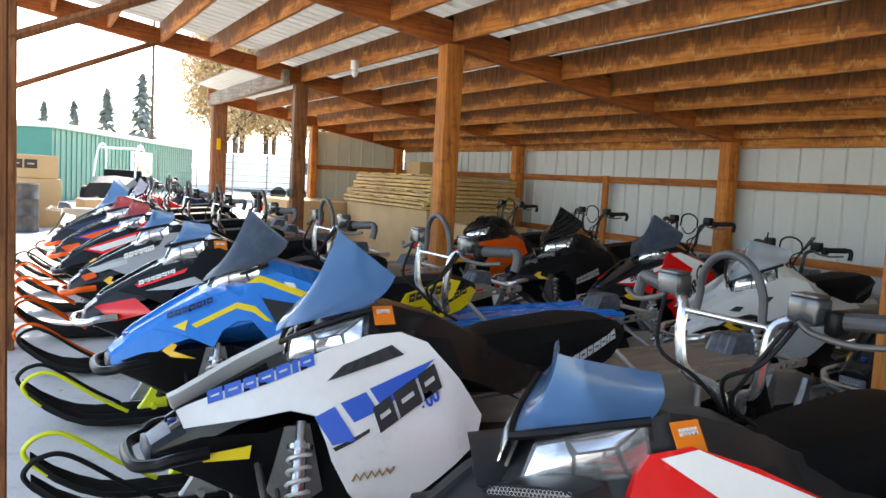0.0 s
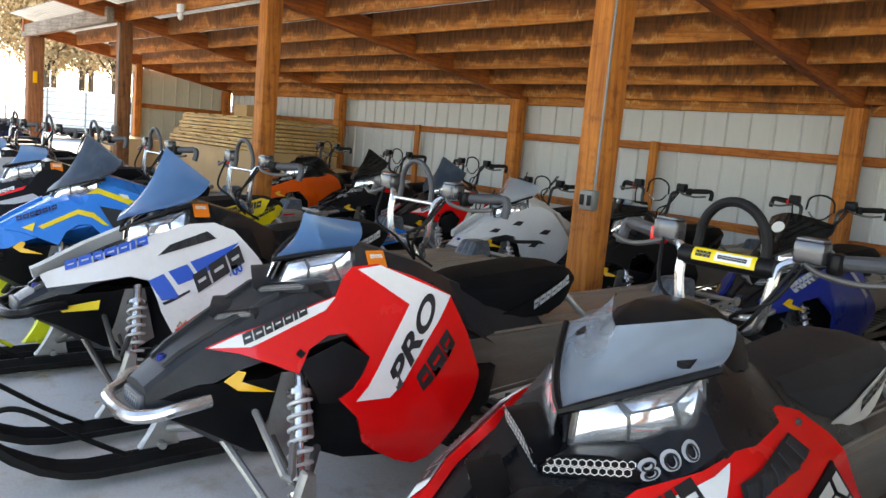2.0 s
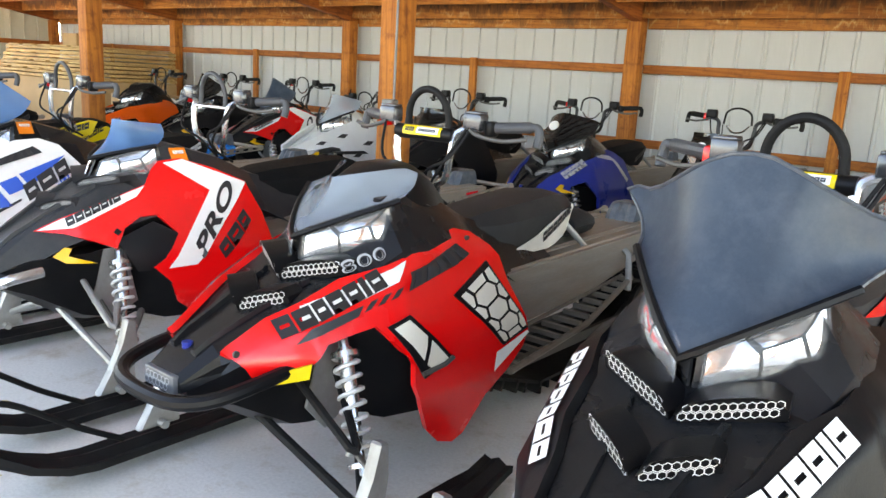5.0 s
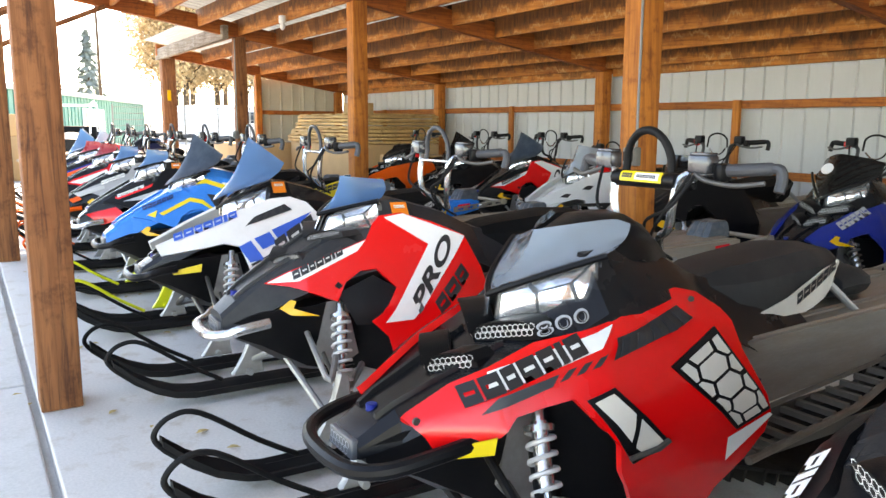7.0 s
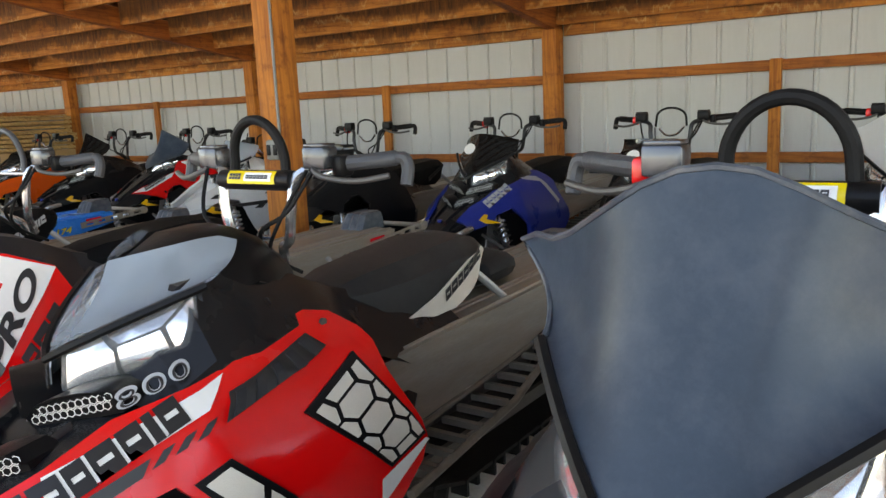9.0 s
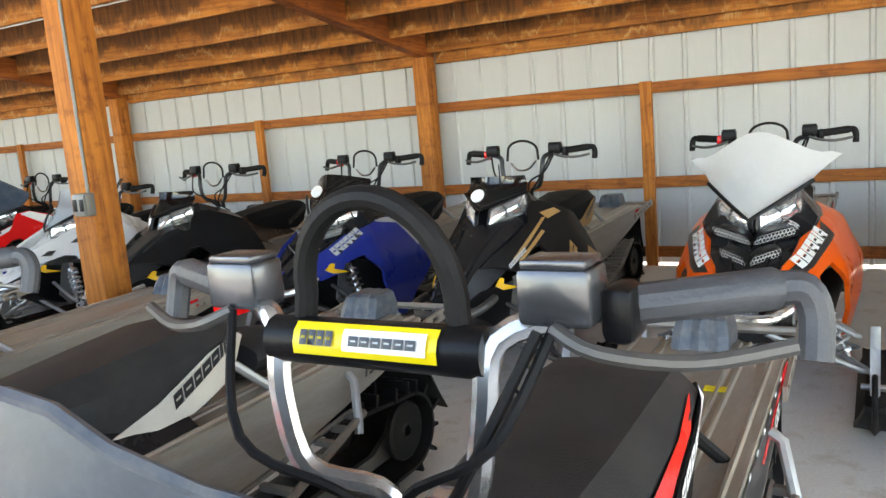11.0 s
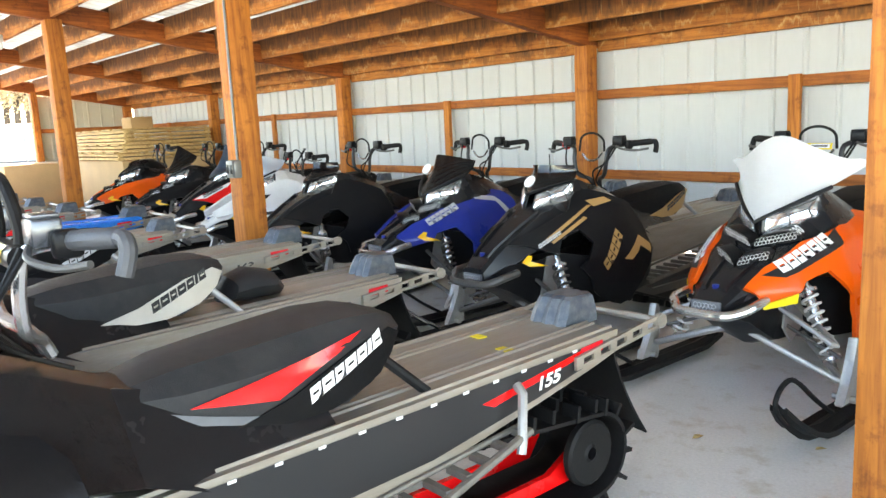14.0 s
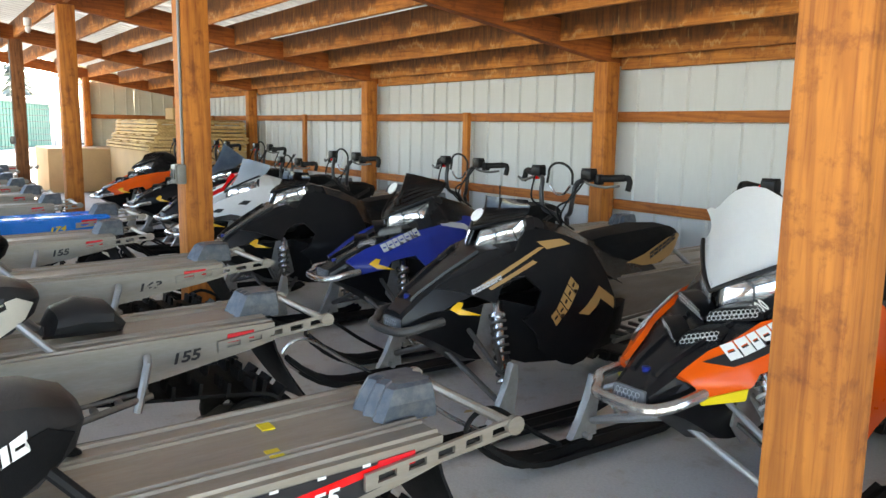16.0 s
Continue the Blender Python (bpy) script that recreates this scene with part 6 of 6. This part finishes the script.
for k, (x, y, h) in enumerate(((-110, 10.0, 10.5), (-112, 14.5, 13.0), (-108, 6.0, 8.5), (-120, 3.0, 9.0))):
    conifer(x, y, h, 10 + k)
for k, (x, y, h) in enumerate(((-62, 14.2, 12.5), (-60, 14.5, 13.0), (-64, 18.0, 13.5), (-58, 18.5, 12.0), (-70, 17.5, 14.0), (-60, 22.0, 11.5), (-72, 21.0, 14.0))):
    broadleaf(x, y, h, 30 + k)


def utility_pole(x, y, h):
    t = thing("utility_pole", "tall wooden power pole with a crossarm", "pole", (x, y, -0.05), group="poles")
    part("pole", tube(bmesh.new(), [(0, 0, 0), (0, 0, h)], [0.16, 0.1], 10), M["bark"], t)
    part("crossarm", boxes(((0, 0, h - 0.6), (0.12, 2.4, 0.14)), bevel=0.01), M["bark"], t)
    for yy in (-1.0, -0.4, 0.4, 1.0):
        part("insulator", tubes([(0, yy, h - 0.53), (0, yy, h - 0.38)], r=0.05, n=8), M["grey"], t)


utility_pole(-75, 10.6, 15.0)
utility_pole(-48, 17.2, 8.5)


def trailer(x, y, turn, ln, label):
    t = thing("white_trailer", label, "trailer", (x, y, -0.05), turn, group="parked trailers")
    part("body", boxes(((0, 0, 1.25), (ln, 2.0, 1.5)), bevel=0.06), M["plainwhite"], t)
    part("skirt", boxes(((0, 0, 0.45), (ln * 0.96, 1.8, 0.12)), bevel=0.01), M["grey"], t)
    for xx in (-0.5, 0.5):
        for s in (-1, 1):
            part("wheel", tubes([(xx, 0.85 * s, 0.33), (xx, 1.05 * s, 0.33)], r=0.33, n=18), M["rubber"], t)
    part("window_pane", boxes(((ln * 0.2, -1.01, 1.5), (ln * 0.3, 0.03, 0.5)), bevel=0.008), M["window"], t)


trailer(-34, 10.2, 100, 4.5, "white enclosed trailer parked behind a fence")
trailer(-36, 15.2, 95, 5.0, "long white enclosed trailer in the far yard")
trailer(-30, 14.0, 80, 3.5, "short white trailer in the far yard")
fence = thing("wire_fence", "thin metal wire fence across the far yard", "fence", (-24, 0, -0.05))
for k in range(12):
    part("post", tubes([(-k * 0.1, 3.6 + k * 1.1, 0), (-k * 0.1, 3.6 + k * 1.1, 1.8)], r=0.025), M["grey_steel"], fence)
for k in range(9):
    part("wire", tubes([(0, 3.6, 0.2 + 0.19 * k), (-1.1, 15.7, 0.2 + 0.19 * k)], r=0.008, n=4), M["grey_steel"], fence)
